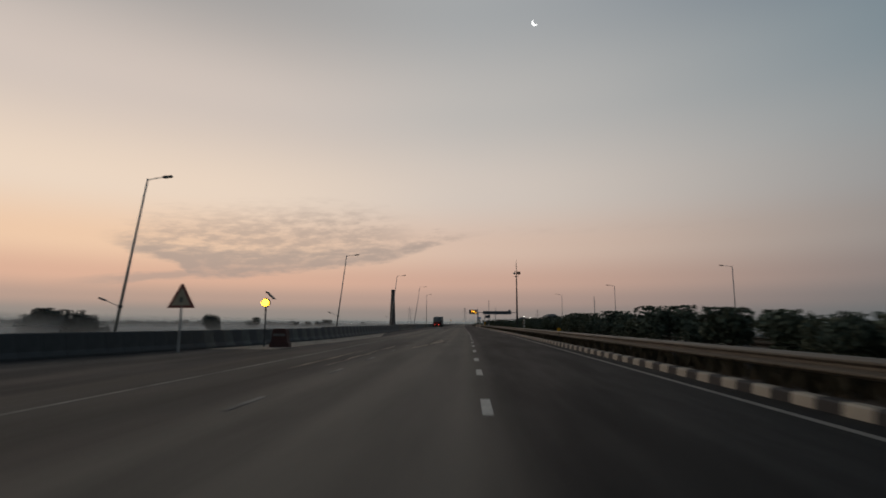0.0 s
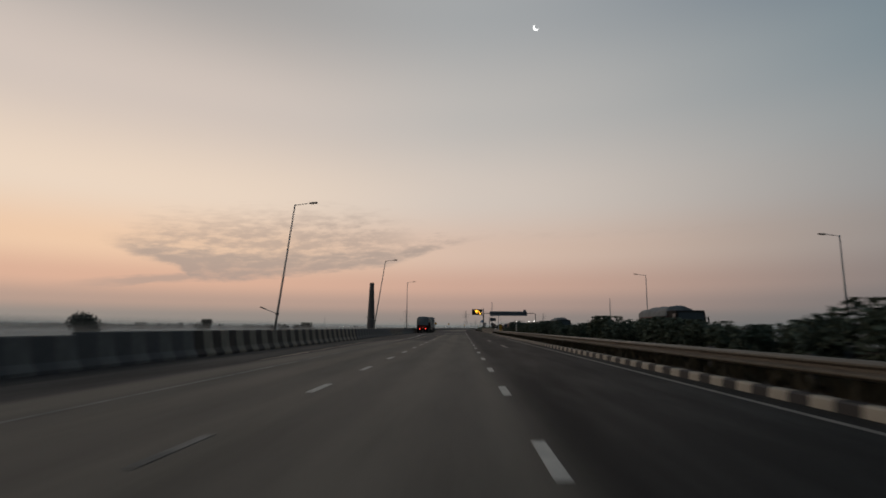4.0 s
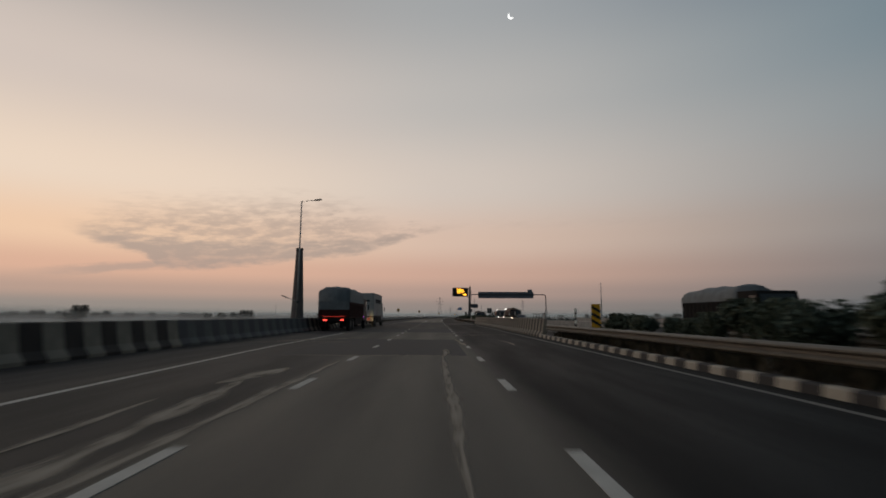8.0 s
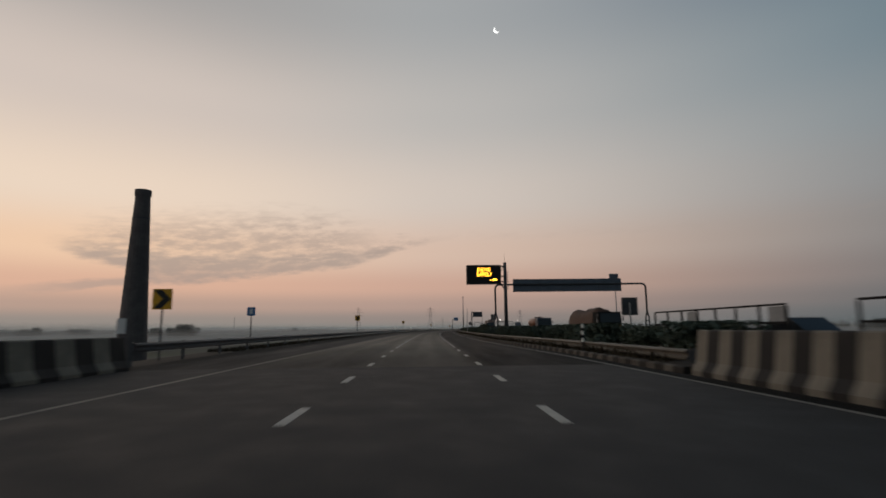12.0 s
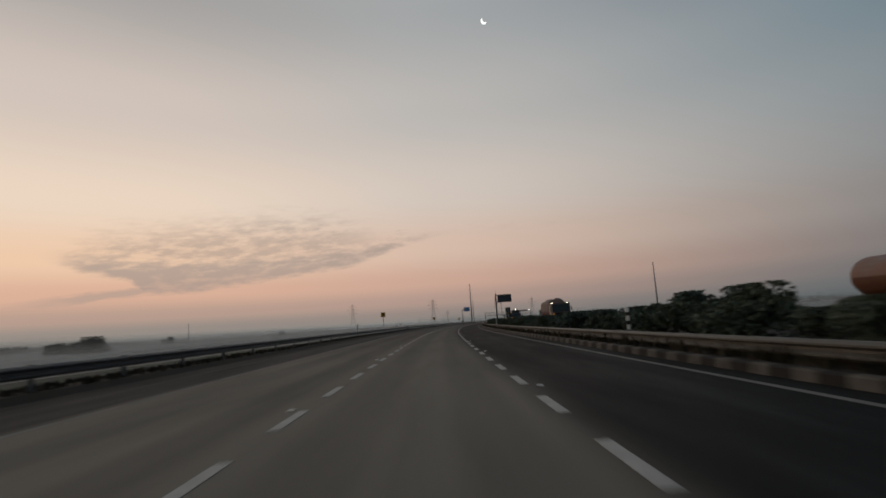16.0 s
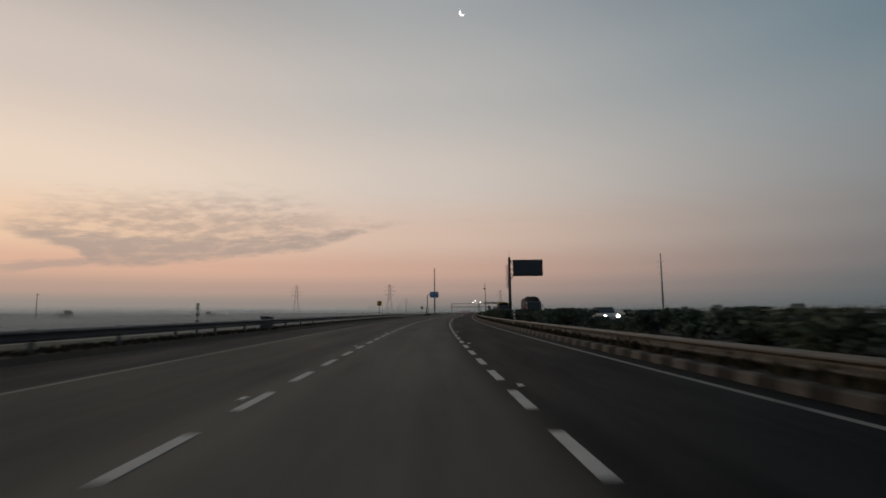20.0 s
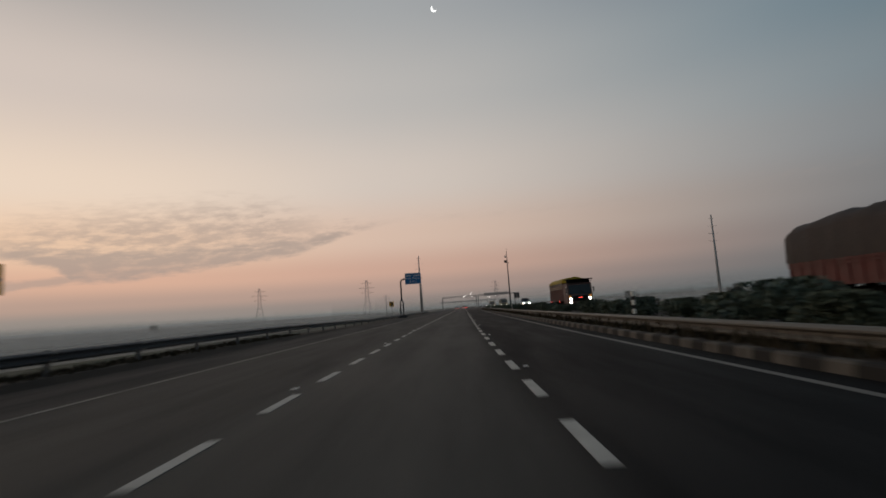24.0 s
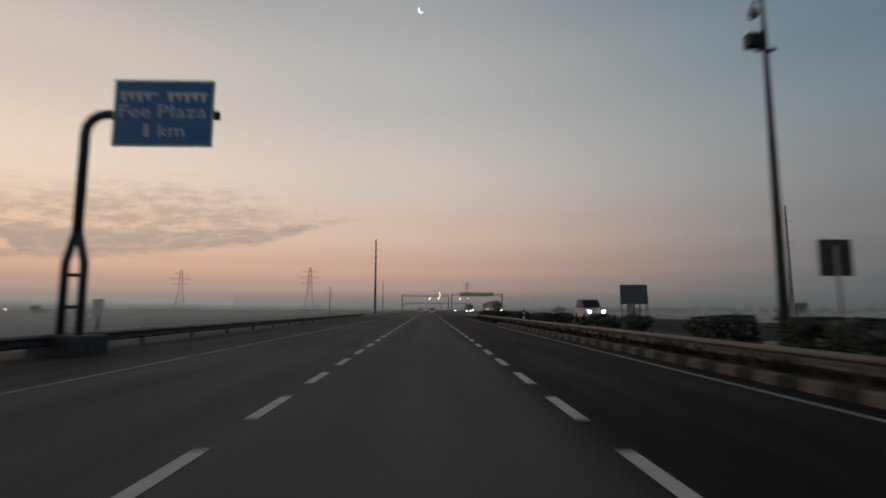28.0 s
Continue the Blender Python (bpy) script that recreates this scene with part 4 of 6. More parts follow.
stripes = {k: parapet_meshes(k) for k in (0.78, 0.85, 0.93)}
for i in range(300):
    s = -4.0 + 0.78 * i
    if s > 226:
        break
    high = stripes[0.78 if s < 40 else 0.85 if s < 80 else 0.93]
    faded = s < 86 or 118 < s < 143 or 158 < s < 178
    a, b = on(s, left_u(s)), on(s + 0.78, left_u(s + 0.78))
    m = Matrix.Translation(a) @ Matrix.Rotation(math.atan2(a.x - b.x, b.y - a.y), 4, "Z")
    part("barrier_stripe", high[3] if s < 24 or (faded and i % 2 == 0) else high[0] if i % 2 == 0 else high[1 if faded else 2], None, barrier_l, m=m)
tagged(run("bridge_parapet", START, -4.0, [(0.0, -0.1), (0.0, 0.1), (-0.24, 0.84), (-0.4, 0.84), (-0.4, -0.1)], CONCRETE_DARK, shift=left_u), "long concrete bridge parapet with faded stripes", "parapet", kind="structure")
tagged(run("outer_parapet", 150, 240, [(25.8, 0.0), (25.9, 0.95), (26.2, 0.95), (26.2, 0.0)], CONCRETE), "concrete parapet beyond the oncoming carriageway", "parapet", kind="structure")

# rough grass under the median rail and on the heaped verge
def grass(name, label, s0, s1, u0, u1, z, tall, count, seed):
    rng = random.Random(seed)
    sh = Shape()
    for _ in range(count):
        s, u = rng.uniform(s0, s1), rng.uniform(u0, u1)
        p, a, h = on(s, u + (kerb_u(s) - 4.68 if u > 0 else 0.0), z), rng.uniform(0, 6.3), tall * rng.uniform(0.4, 1.2)
        d, lean = Vector((math.cos(a), math.sin(a), 0)) * 0.05, Vector((rng.uniform(-0.5, 0.5) * h, rng.uniform(-0.5, 0.5) * h, h))
        sh.add([p - d, p + d, p + d * 0.5 + lean * 0.6, p + lean, p - d * 0.7 + lean * 0.55], [(0, 1, 2, 3, 4)])
    me = bpy.data.meshes.new(name)
    me.from_pydata(sh.v, [], sh.f)
    me.materials.append(GRASS)
    return tagged(part(name, me, GRASS), label, "grass", kind="stuff")


grass("verge_grass", "dark rough grass growing under the median rail", -6, 166, 4.95, 6.6, 0.16, 0.34, 26000, 3)
grass("verge_grass", "dark rough grass growing under the median rail", 224, 580, 4.95, 6.6, 0.16, 0.30, 46000, 4)
grass("verge_grass", "dark rough grass on the heaped roadside verge", 236, 476, -12.8, -11.3, 0.14, 0.14, 20000, 5)


# ---- bushes and trees ----
def crown_mesh(name, seed, wide, high, low, count, leaf, material, lobes=7):
    """Many small leaves gathered round uneven lobes, with gaps between them."""
    rng = random.Random(seed)
    hubs = []
    for _ in range(lobes):
        a, r = rng.uniform(0, 2 * math.pi), rng.uniform(0.0, 0.62) * wide
        hubs.append((r * math.cos(a), r * math.sin(a), low + (high - low) * rng.uniform(0.25, 0.85), rng.uniform(0.28, 0.5)))
    sh = Shape()
    for _ in range(count):
        hx, hy, hz, hr = rng.choice(hubs)
        d = Vector((rng.gauss(0, 1), rng.gauss(0, 1), rng.gauss(0, 0.8))).normalized() * (rng.random() ** 0.4)
        p = Vector((hx + d.x * hr * wide, hy + d.y * hr * wide, min(max(hz + d.z * hr * (high - low), low * 0.6), high * 1.05)))
        q = Euler((rng.uniform(-1.2, 1.2), rng.uniform(-1.2, 1.2), rng.uniform(0, 6.3))).to_matrix()
        k = leaf * rng.uniform(0.6, 1.5)
        sh.add([p + q @ Vector(c) * k for c in ((-0.5, -1, 0), (0.5, -0.8, 0.12), (0.55, 0.5, 0), (0, 1.1, -0.1), (-0.55, 0.4, 0.1))], [(0, 1, 2, 3, 4)])
    me = bpy.data.meshes.new(name)
    me.from_pydata(sh.v, [], sh.f)
    me.materials.append(material)
    return me


def stem_mesh(name, seed, high, thick, branches, bark):
    rng = random.Random(seed)
    sh = Shape()
    top = Vector((rng.uniform(-0.1, 0.1) * high, rng.uniform(-0.1, 0.1) * high, high * 0.75))
    sh.tube([(0, 0, -0.1), (top.x * 0.3, top.y * 0.4, high * 0.3), top], [thick, thick * 0.75, thick * 0.3], 7)
    for _ in range(branches):
        a, k = rng.uniform(0, 6.3), rng.uniform(0.25, 0.65)
        p = Vector((top.x * k, top.y * k, high * k * 0.9))
        e = p + Vector((math.cos(a), math.sin(a), rng.uniform(0.4, 1.0))) * high * rng.uniform(0.2, 0.38)
        sh.tube([p, (p + e) / 2 + Vector((0, 0, 0.03 * high)), e], [thick * 0.45, thick * 0.3, thick * 0.12], 5)
    return sh.mesh(name, bark)


def bush(seed, wide, high, count, leaf, material, label, group, m, lobes=7, low=0.25, name="bush", category="bush", bark=BARK, stem=1.0):
    ob = thing(name, label, category, group, m=m)
    part("stem" if name == "bush" else "trunk", stem_mesh("stem", seed, high * stem, 0.035 * high, 6, bark), bark, ob)
    part("crown", crown_mesh("crown", seed, wide, high, high * low, count, leaf, material, lobes), material, ob)
    return ob


rng = random.Random(11)
TALL = [bush(k, 1.3, 1.75, 2600, 0.075, LEAF, "dark leafy shrub on the median behind the guard rail", "shrubs on the median", at(-6 + k * 2.2, 7.4, 0.25), 10, 0.06) for k in range(5)]
LOW = [bush(20 + k, 1.6, 1.0, 2300, 0.065, LEAF, "low dark shrub on the dry median", "shrubs on the median", at(236 + k * 2.4, 7.0, 0.25), 9, 0.03) for k in range(5)]


def grown(ob, s, u, k, z=0.25):
    o = copy_thing(ob, at(s, u, z, rng.uniform(0, 360)) @ Matrix.Diagonal((k * rng.uniform(0.9, 1.25), k * rng.uniform(0.9, 1.25), k, 1)))
    o.matrix_basis = at(s, u, z, rng.uniform(0, 360)) @ Matrix.Diagonal((k * rng.uniform(0.9, 1.25), k * rng.uniform(0.9, 1.25), k, 1))
    return o


s = 4.0
while s < 163:
    if not (21 < s < 24.5 or 52 < s < 54 or 73 < s < 76):
        grown(rng.choice(TALL), s, rng.uniform(7.0, 7.9), rng.choice((0.58, 0.64, 0.70, 0.76, 0.86)) * (0.52 if 95.5 < s < 100.2 else 1.25 if 145.5 < s < 153 else 0.85 if s > 153 else 1.0))
    s += rng.uniform(1.2, 2.0)
s = 226.0
while s < 600:
    grown(rng.choice(LOW), s, rng.uniform(6.3, 8.2), rng.choice((0.75, 0.85, 0.95, 1.0, 1.1)) * (0.56 if 478 < s < 500 else 0.7 if 455 < s < 512 else 0.55 if 385 < s < 396 else 0.66 if s > 512 else 0.92))
    s += rng.uniform(1.4, 2.3) if s < 508 else rng.choice((1.5, 2.2, 3.8))

for k in range(6):
    grown(rng.choice(TALL), 301.0 + 1.5 * k, rng.uniform(7.2, 8.2), rng.choice((0.62, 0.70, 0.80)))

# trees beyond the oncoming carriageway, and in the misty fields
TREES = [bush(40 + k, 4.6, 6.2, 2300, 0.17, LEAF_FAR_HAZED, "broad dark tree beyond the oncoming carriageway", "trees beside the road", on_m, 10, 0.3, "tree", "tree") for k, on_m in enumerate((at(30, 62, -3.2), at(150, 64, -3.2), at(96, 66, -3.2)))]
for s, u, k in ((8, 34, 0.7), (16, 44, 0.85), (44, 38, 0.75), (58, 46, 0.9), (70, 33, 0.62), (84, 41, 0.8), (110, 35, 0.75), (122, 45, 0.95), (134, 36, 0.8), (168, 36, 0.7), (176, 44, 0.9), (186, 38, 0.8), (192, 48, 1.0), (203, 40, 0.8), (212, 52, 1.0), (52, 30, 0.6), (26, 32, 0.7), (98, 32, 0.7), (104, 38, 0.9), (146, 40, 0.85), (156, 48, 1.0), (282, 34, 0.7), (292, 40, 0.8), (310, 36, 0.75), (331, 34, 0.7), (346, 41, 0.8), (362, 38, 0.75), (370, 33, 0.7), (391, 37, 0.7), (412, 36, 0.7), (421, 42, 0.7), (441, 45, 0.7), (300, 46, 0.7), (322, 38, 0.75), (340, 47, 0.85), (352, 36, 0.7), (380, 50, 0.75), (402, 44, 0.65), (430, 40, 0.6), (455, 52, 0.7), (476, 44, 0.62), (500, 54, 0.7), (548, 40, 0.66), (566, 50, 0.72), (590, 44, 0.7), (620, 52, 0.8), (660, 46, 0.8)):
    grown(rng.choice(TREES), s, u + 8, k * 0.72, -3.2)
FAR = [bush(60 + k, 5.2, 7.4, 3400, 0.26, LEAF_HAZED, "round far tree made see-through for haze", "trees in the misty fields", place, 9, 0.12, "tree", "tree", BARK_HAZED, 0.7) for k, place in enumerate((pose(-112, 140, -3.2), pose(-96, 190, -3.2), pose(-140, 330, -3.2)))]
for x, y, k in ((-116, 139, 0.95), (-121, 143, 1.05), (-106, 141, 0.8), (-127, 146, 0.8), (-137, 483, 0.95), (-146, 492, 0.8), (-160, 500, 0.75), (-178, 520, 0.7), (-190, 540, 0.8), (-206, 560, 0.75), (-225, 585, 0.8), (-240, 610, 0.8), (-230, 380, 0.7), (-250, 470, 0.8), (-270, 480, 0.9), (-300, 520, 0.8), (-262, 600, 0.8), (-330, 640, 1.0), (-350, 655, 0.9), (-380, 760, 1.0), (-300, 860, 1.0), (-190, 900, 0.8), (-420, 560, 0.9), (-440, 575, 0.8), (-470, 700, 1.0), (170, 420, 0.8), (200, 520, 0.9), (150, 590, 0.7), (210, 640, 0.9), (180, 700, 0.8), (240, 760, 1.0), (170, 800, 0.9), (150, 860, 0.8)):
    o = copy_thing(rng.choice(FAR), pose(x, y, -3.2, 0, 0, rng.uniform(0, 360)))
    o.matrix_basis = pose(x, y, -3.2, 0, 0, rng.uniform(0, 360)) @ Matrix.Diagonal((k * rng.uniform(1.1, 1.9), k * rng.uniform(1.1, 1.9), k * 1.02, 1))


# a belt of woods far out, hazed by its see-through leaves
rng = random.Random(77)
belt = Shape()
for _ in range(9000):
    k = rng.random()
    x, y = -300 - 160 * k + rng.uniform(-25, 25), 180 + 900 * k + rng.uniform(-10, 10)
    if k > 0.55 and rng.random() < 0.5:
        x, y = 210 + 60 * k + rng.uniform(-20, 20), 300 + 800 * (k - 0.5) * 2
    top = 5.4 + 2.6 * noise.noise(Vector((x * 0.02, y * 0.03, 1))) + 1.6 * noise.noise(Vector((x * 0.1, y * 0.12, 4)))
    p = Vector((x, y, -3.2 + top * rng.random() ** 0.6))
    q = Euler((rng.uniform(-1.2, 1.2), rng.uniform(-1.2, 1.2), rng.uniform(0, 6.3))).to_matrix()
    r = rng.uniform(0.5, 1.3)
    belt.add([p + q @ Vector(c) * r for c in ((-0.5, -1, 0), (0.5, -0.8, 0.12), (0.55, 0.5, 0), (0, 1.1, -0.1), (-0.55, 0.4, 0.1))], [(0, 1, 2, 3, 4)])
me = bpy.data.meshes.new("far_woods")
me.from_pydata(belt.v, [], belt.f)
me.materials.append(LEAF_HAZED)
tagged(part("far_woods", me, LEAF_HAZED), "belt of low woods made see-through for haze", "woods", kind="stuff")


# the far edge of the plain, all round: woods with haze as glowing colour
def painted_haze():
    mat = bpy.data.materials.new("glowing haze distance")
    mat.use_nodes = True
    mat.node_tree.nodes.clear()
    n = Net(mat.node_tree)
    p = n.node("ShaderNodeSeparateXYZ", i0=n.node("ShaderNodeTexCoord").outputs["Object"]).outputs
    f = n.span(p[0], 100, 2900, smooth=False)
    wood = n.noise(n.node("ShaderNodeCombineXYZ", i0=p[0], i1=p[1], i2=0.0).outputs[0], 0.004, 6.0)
    # haze tones of the low sky, put in as emission
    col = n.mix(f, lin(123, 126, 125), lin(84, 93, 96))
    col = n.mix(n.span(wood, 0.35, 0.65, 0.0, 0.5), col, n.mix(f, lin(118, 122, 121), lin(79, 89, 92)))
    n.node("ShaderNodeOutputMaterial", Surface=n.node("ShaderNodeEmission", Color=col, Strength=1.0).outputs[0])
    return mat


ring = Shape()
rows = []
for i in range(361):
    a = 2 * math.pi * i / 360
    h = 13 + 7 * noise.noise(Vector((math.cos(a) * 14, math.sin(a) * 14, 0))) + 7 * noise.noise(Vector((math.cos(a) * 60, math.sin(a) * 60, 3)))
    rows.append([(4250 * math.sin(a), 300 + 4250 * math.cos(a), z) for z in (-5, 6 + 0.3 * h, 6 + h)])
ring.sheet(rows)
tagged(part("backdrop", ring, painted_haze()), "line of far woods in glowing painted haze colours", "backdrop", kind="structure")


# ---- street lamps ----
def street_lamp(label, group, m, lean, reach, low_arm=True, high=11.4):
    """A tapered pole with an arm and lamp head at the top and, low down, a second small lamp. lean: degrees to the right."""
    ob = thing("street_lamp", label, "street lamp", group, m=m)
    t = Matrix.Rotation(radians(lean), 4, "Y")
    pole = Shape().tube([t @ Vector((0, 0, z)) for z in (0, high * 0.5, high)], [0.10, 0.075, 0.05], 10)
    part("pole", pole, STEEL, ob, smooth=True)
    part("base_plate", Shape().box(-0.2, 0.2, -0.2, 0.2, -0.03, 0.03, bevel=0.01), STEEL, ob)
    e = t @ Vector((0, 0, high - 0.08))
    sgn = 1 if reach > 0 else -1
    part("arm", Shape().tube([e, e + Vector((reach * 0.5, 0, 0.10)), e + Vector((reach, 0, 0.16))], 0.028, 8), STEEL, ob)
    head = Shape().box(-0.30, 0.30, -0.13, 0.13, -0.05, 0.05, bevel=0.03)
    lamp = part("lamp_head", head, DARK_STEEL, ob, m=Matrix.Translation(e + Vector((reach + sgn * 0.24, 0, 0.19))) @ Matrix.Rotation(radians(-6 * sgn), 4, "Y"))
    part("lens", Shape().box(-0.24, 0.2, -0.10, 0.10, -0.062, -0.051), PANE, lamp)
    if low_arm:
        b = t @ Vector((0, 0, 2.75))
        part("collar", Shape().tube([b - Vector((0, 0, 0.09)), b + Vector((0, 0, 0.09))], 0.13, 10), DARK_STEEL, ob)
        part("arm", Shape().tube([b, b + Vector((-0.9, 0, 0.36))], 0.022, 8), STEEL, ob)
        part("lamp_head", head.mesh("lamp_head", DARK_STEEL), DARK_STEEL, ob, m=Matrix.Translation(b + Vector((-1.12, 0, 0.45))) @ Matrix.Rotation(radians(22), 4, "Y") @ Matrix.Scale(0.8, 4))
    return ob


left_lamps = "lamps along the parapet"
street_lamp("tall grey street lamp leaning over the bridge parapet", left_lamps, at(30.4, -21.2, -0.6), 7.6, 1.0, high=10.6)
street_lamp("tall grey street lamp leaning over the bridge parapet", left_lamps, at(68.5, -17.3, -0.6), 6.5, 1.15, high=10.7)
street_lamp("tall grey street lamp leaning over the bridge parapet", left_lamps, at(106.3, -15.25, -0.6), 6.4, 1.25, high=11.4)
street_lamp("tall grey street lamp leaning over the bridge parapet", left_lamps, at(144.5, -14.1, -0.6), 8.6, 1.25, high=11.8)
street_lamp("tall grey street lamp upright behind the parapet", left_lamps, at(182.8, -13.1, -0.4), 0.3, 1.2, high=11.5)
for s, u in ((35.0, 36.0), (73.3, 36.2), (111.0, 31.0), (145.0, 26.4)):
    street_lamp("tall grey street lamp beyond the oncoming carriageway", "lamps beyond the oncoming carriageway", at(s, u, -0.8), 0.0, -1.2, False, 9.9)


# ---- lettering ----
def letters(text, height, material, name="lettering", depth=0.004, wide=0.0):
    """Text as a mesh that faces -y, centred."""
    cu = bpy.data.curves.new(name, "FONT")
    cu.body, cu.size, cu.align_x, cu.extrude, cu.resolution_u = text, height / 0.70, "CENTER", depth, 3
    ob = bpy.data.objects.new(name, cu)
    me = bpy.data.meshes.new_from_object(ob)
    me.transform(Matrix.Rotation(math.pi / 2, 4, "X"))
    if wide:
        span = [v.co.x for v in me.vertices]
        me.transform(Matrix.Diagonal((wide / (max(span) - min(span)), 1, 1, 1)))
    me.materials.clear()
    me.materials.append(material)
    bpy.data.objects.remove(ob)
    return me


# ---- sign posts ----
def forked_post(ob, x, h, z0, sign, reach, r=0.16):
    """A thick bent steel pipe on a forked foot with two rungs; it bends over to the side at height h."""
    fork = 2.65
    for d in (-0.25, 0.25):
        part("leg", Shape().tube([(x + d, 0, z0), (x + d, 0, z0 + fork * 0.78), (x + d * 0.15, 0, z0 + fork + 0.25)], 0.105, 10), DARK_STEEL, ob, smooth=True)
    for z in (0.85, 1.70):
        part("rung", Shape().box(x - 0.28, x + 0.28, -0.05, 0.05, z0 + z, z0 + z + 0.09), DARK_STEEL, ob)
    bend = [(x, 0, z0 + fork + 0.05), (x, 0, h - 0.55)] + [(x + sign * 0.55 * (1 - math.cos(a)), 0, h - 0.55 + 0.55 * math.sin(a)) for a in (0.4, 0.8, 1.2, 1.57)] + [(x + sign * reach, 0, h)]
    part("pipe", Shape().tube(bend, r * 0.8, 12), DARK_STEEL, ob, smooth=True)
    part("foot", Shape().box(x - 0.78, x + 0.78, -0.5, 0.5, z0 - 0.9, z0 + 0.16, bevel=0.05), CONCRETE_DARK, ob)


fee = thing("direction_sign", "large blue direction sign with white lettering on a bent steel post", "road sign", m=at(531.4, -10.4))
forked_post(fee, -0.75, 6.55, 0.35, 1, 3.62)
board = part("sign_board", Shape().box(0.05, 2.78, -0.16, -0.12, 5.60, 7.50, bevel=0.015), SIGN_WHITE, fee)
part("sign_face", Shape().box(0.11, 2.72, -0.168, -0.160, 5.66, 7.44), SIGN_BLUE, board, "blue reflective face")
for x0, x1 in ((0.22, 1.24), (1.50, 2.60)):
    part("lettering_bar", Shape().box(x0, x1, -0.174, -0.168, 7.06, 7.14), SIGN_WHITE, board)
    n = int((x1 - x0) / 0.22)
    for k in range(n):
        part("lettering_bar", Shape().box(x0 + 0.05 + 0.22 * k, x0 + 0.16 + 0.22 * k, -0.174, -0.168, 6.88 + 0.04 * (k % 2), 7.058), SIGN_WHITE, board)
for word, x, z, wide in (("Fee", 0.64, 6.42, 0.84), ("Plaza", 1.92, 6.42, 1.32), ("1", 0.98, 5.88, 0.12), ("km", 1.66, 5.88, 0.70)):
    part("word", letters(word, 0.36, SIGN_WHITE, "word", wide=wide), None, board, m=pose(x, -0.172, z))
for z in (6.0, 7.1):
    part("brace", Shape().box(0.10, 2.72, -0.118, -0.06, z, z + 0.07), STEEL, board)


def message_sign(name, label, m, board_x0, board_x1, z0, z1, high, lit):
    """An electronic board on a round post with climbing guards. The post is at x = 0."""
    ob = thing(name, label, "message sign", m=m)
    part("post", Shape().tube([(0, 0, -0.1), (0, 0, high * 0.5), (0, 0, high)], [0.21, 0.19, 0.17], 14), DARK_STEEL, ob, smooth=True)
    part("foot", Shape().box(-0.45, 0.45, -0.45, 0.45, -0.15, 0.30, bevel=0.04), CONCRETE, ob)
    cab = part("cabinet", Shape().box(board_x0, board_x1, -0.34, -0.06, z0, z1, bevel=0.02), SIGN_BLACK, ob)
    part("screen", Shape().box(board_x0 + 0.12, board_x1 - 0.12, -0.352, -0.340, z0 + 0.12, z1 - 0.12), SCREEN if lit else SCREEN_OFF, cab)
    outer = board_x0 if abs(board_x0) > abs(board_x1) else board_x1
    for z in (z0 + 0.03, z1 - 0.03):
        part("walkway_rail", Shape().box(board_x0, board_x1, 0.45, 0.50, z - 0.03, z + 0.03), DARK_STEEL, cab)
        part("strut", Shape().tube([(outer, -0.06, z), (outer, 0.5, z)], 0.03, 6), DARK_STEEL, cab)
    part("strut", Shape().tube([(outer, 0.47, z0), (outer, 0.47, z1)], 0.03, 6), DARK_STEEL, cab)
    part("strut", Shape().tube([(outer, 0.47, z0), (outer, -0.06, (z0 + z1) / 2), (outer, 0.47, z1)], 0.025, 6), DARK_STEEL, cab)
    near = board_x1 if outer == board_x0 else board_x0
    for z in (z0 + 0.25, z0 + 0.85, z1 - 0.12):
        part("bracket", Shape().box(min(0, near), max(0, near), -0.1, 0.06, z - 0.06, z + 0.06), DARK_STEEL, ob)
    part("brace", Shape().tube([(0, 0, z0 - 0.75), (near, -0.1, z0 + 0.05)], 0.06, 6), DARK_STEEL, ob)
    part("brace", Shape().tube([(0, 0, z1 + 0.1), (near, -0.1, z1 - 0.7)], 0.04, 6), DARK_STEEL, ob)
    side = 1 if outer == board_x0 else -1
    far = 0.46 if lit else 0.62
    for k in range(8 if lit else 12):
        z = z0 - (0.55 if lit else 1.5) + 0.26 * k
        part("climbing_guard", Shape().add([(side * 0.15, -0.1, z - 0.08), (side * 0.15, 0.1, z - 0.08), (side * far, 0, z + 0.05), (side * 0.15, 0, z + 0.06)], [(0, 1, 2), (0, 2, 3), (1, 3, 2), (0, 3, 1)]), DARK_STEEL, ob)
    part("aerial", Shape().tube([(0, 0, high), (-0.05, 0, high + 1.0)], 0.012, 5), DARK_STEEL, ob)
    if lit:
        cx = (board_x0 + board_x1) / 2
        part("lettering", letters("DRIVE", 0.42, LED, wide=1.42), None, cab, "glowing amber diodes", m=pose(cx - 0.02, -0.357, z1 - 0.72))
        part("lettering", letters("SAFELY", 0.42, LED, wide=1.75), None, cab, "glowing amber diodes", m=pose(cx + 0.05, -0.357, z1 - 1.24))
        part("lettering_bar", Shape().box(board_x1 - 0.95, board_x1 - 0.48, -0.362, -0.354, z0 + 0.36, z0 + 0.58), LED, cab, "glowing amber diodes")
        part("lettering_bar", Shape().box(board_x1 - 1.22, board_x1 - 1.06, -0.362, -0.354, z0 + 0.38, z0 + 0.46), LED, cab, "glowing amber diodes")
    return ob


message_sign("message_sign", "lit electronic board with amber words on a grey post", at(267.0, 6.9), -4.25, -0.5, 5.95, 8.05, 8.35, True)
message_sign("message_sign", "dark unlit electronic board on a steel post", at(434.3, 7.75), 0.45, 4.3, 5.75, 7.85, 8.2, False)

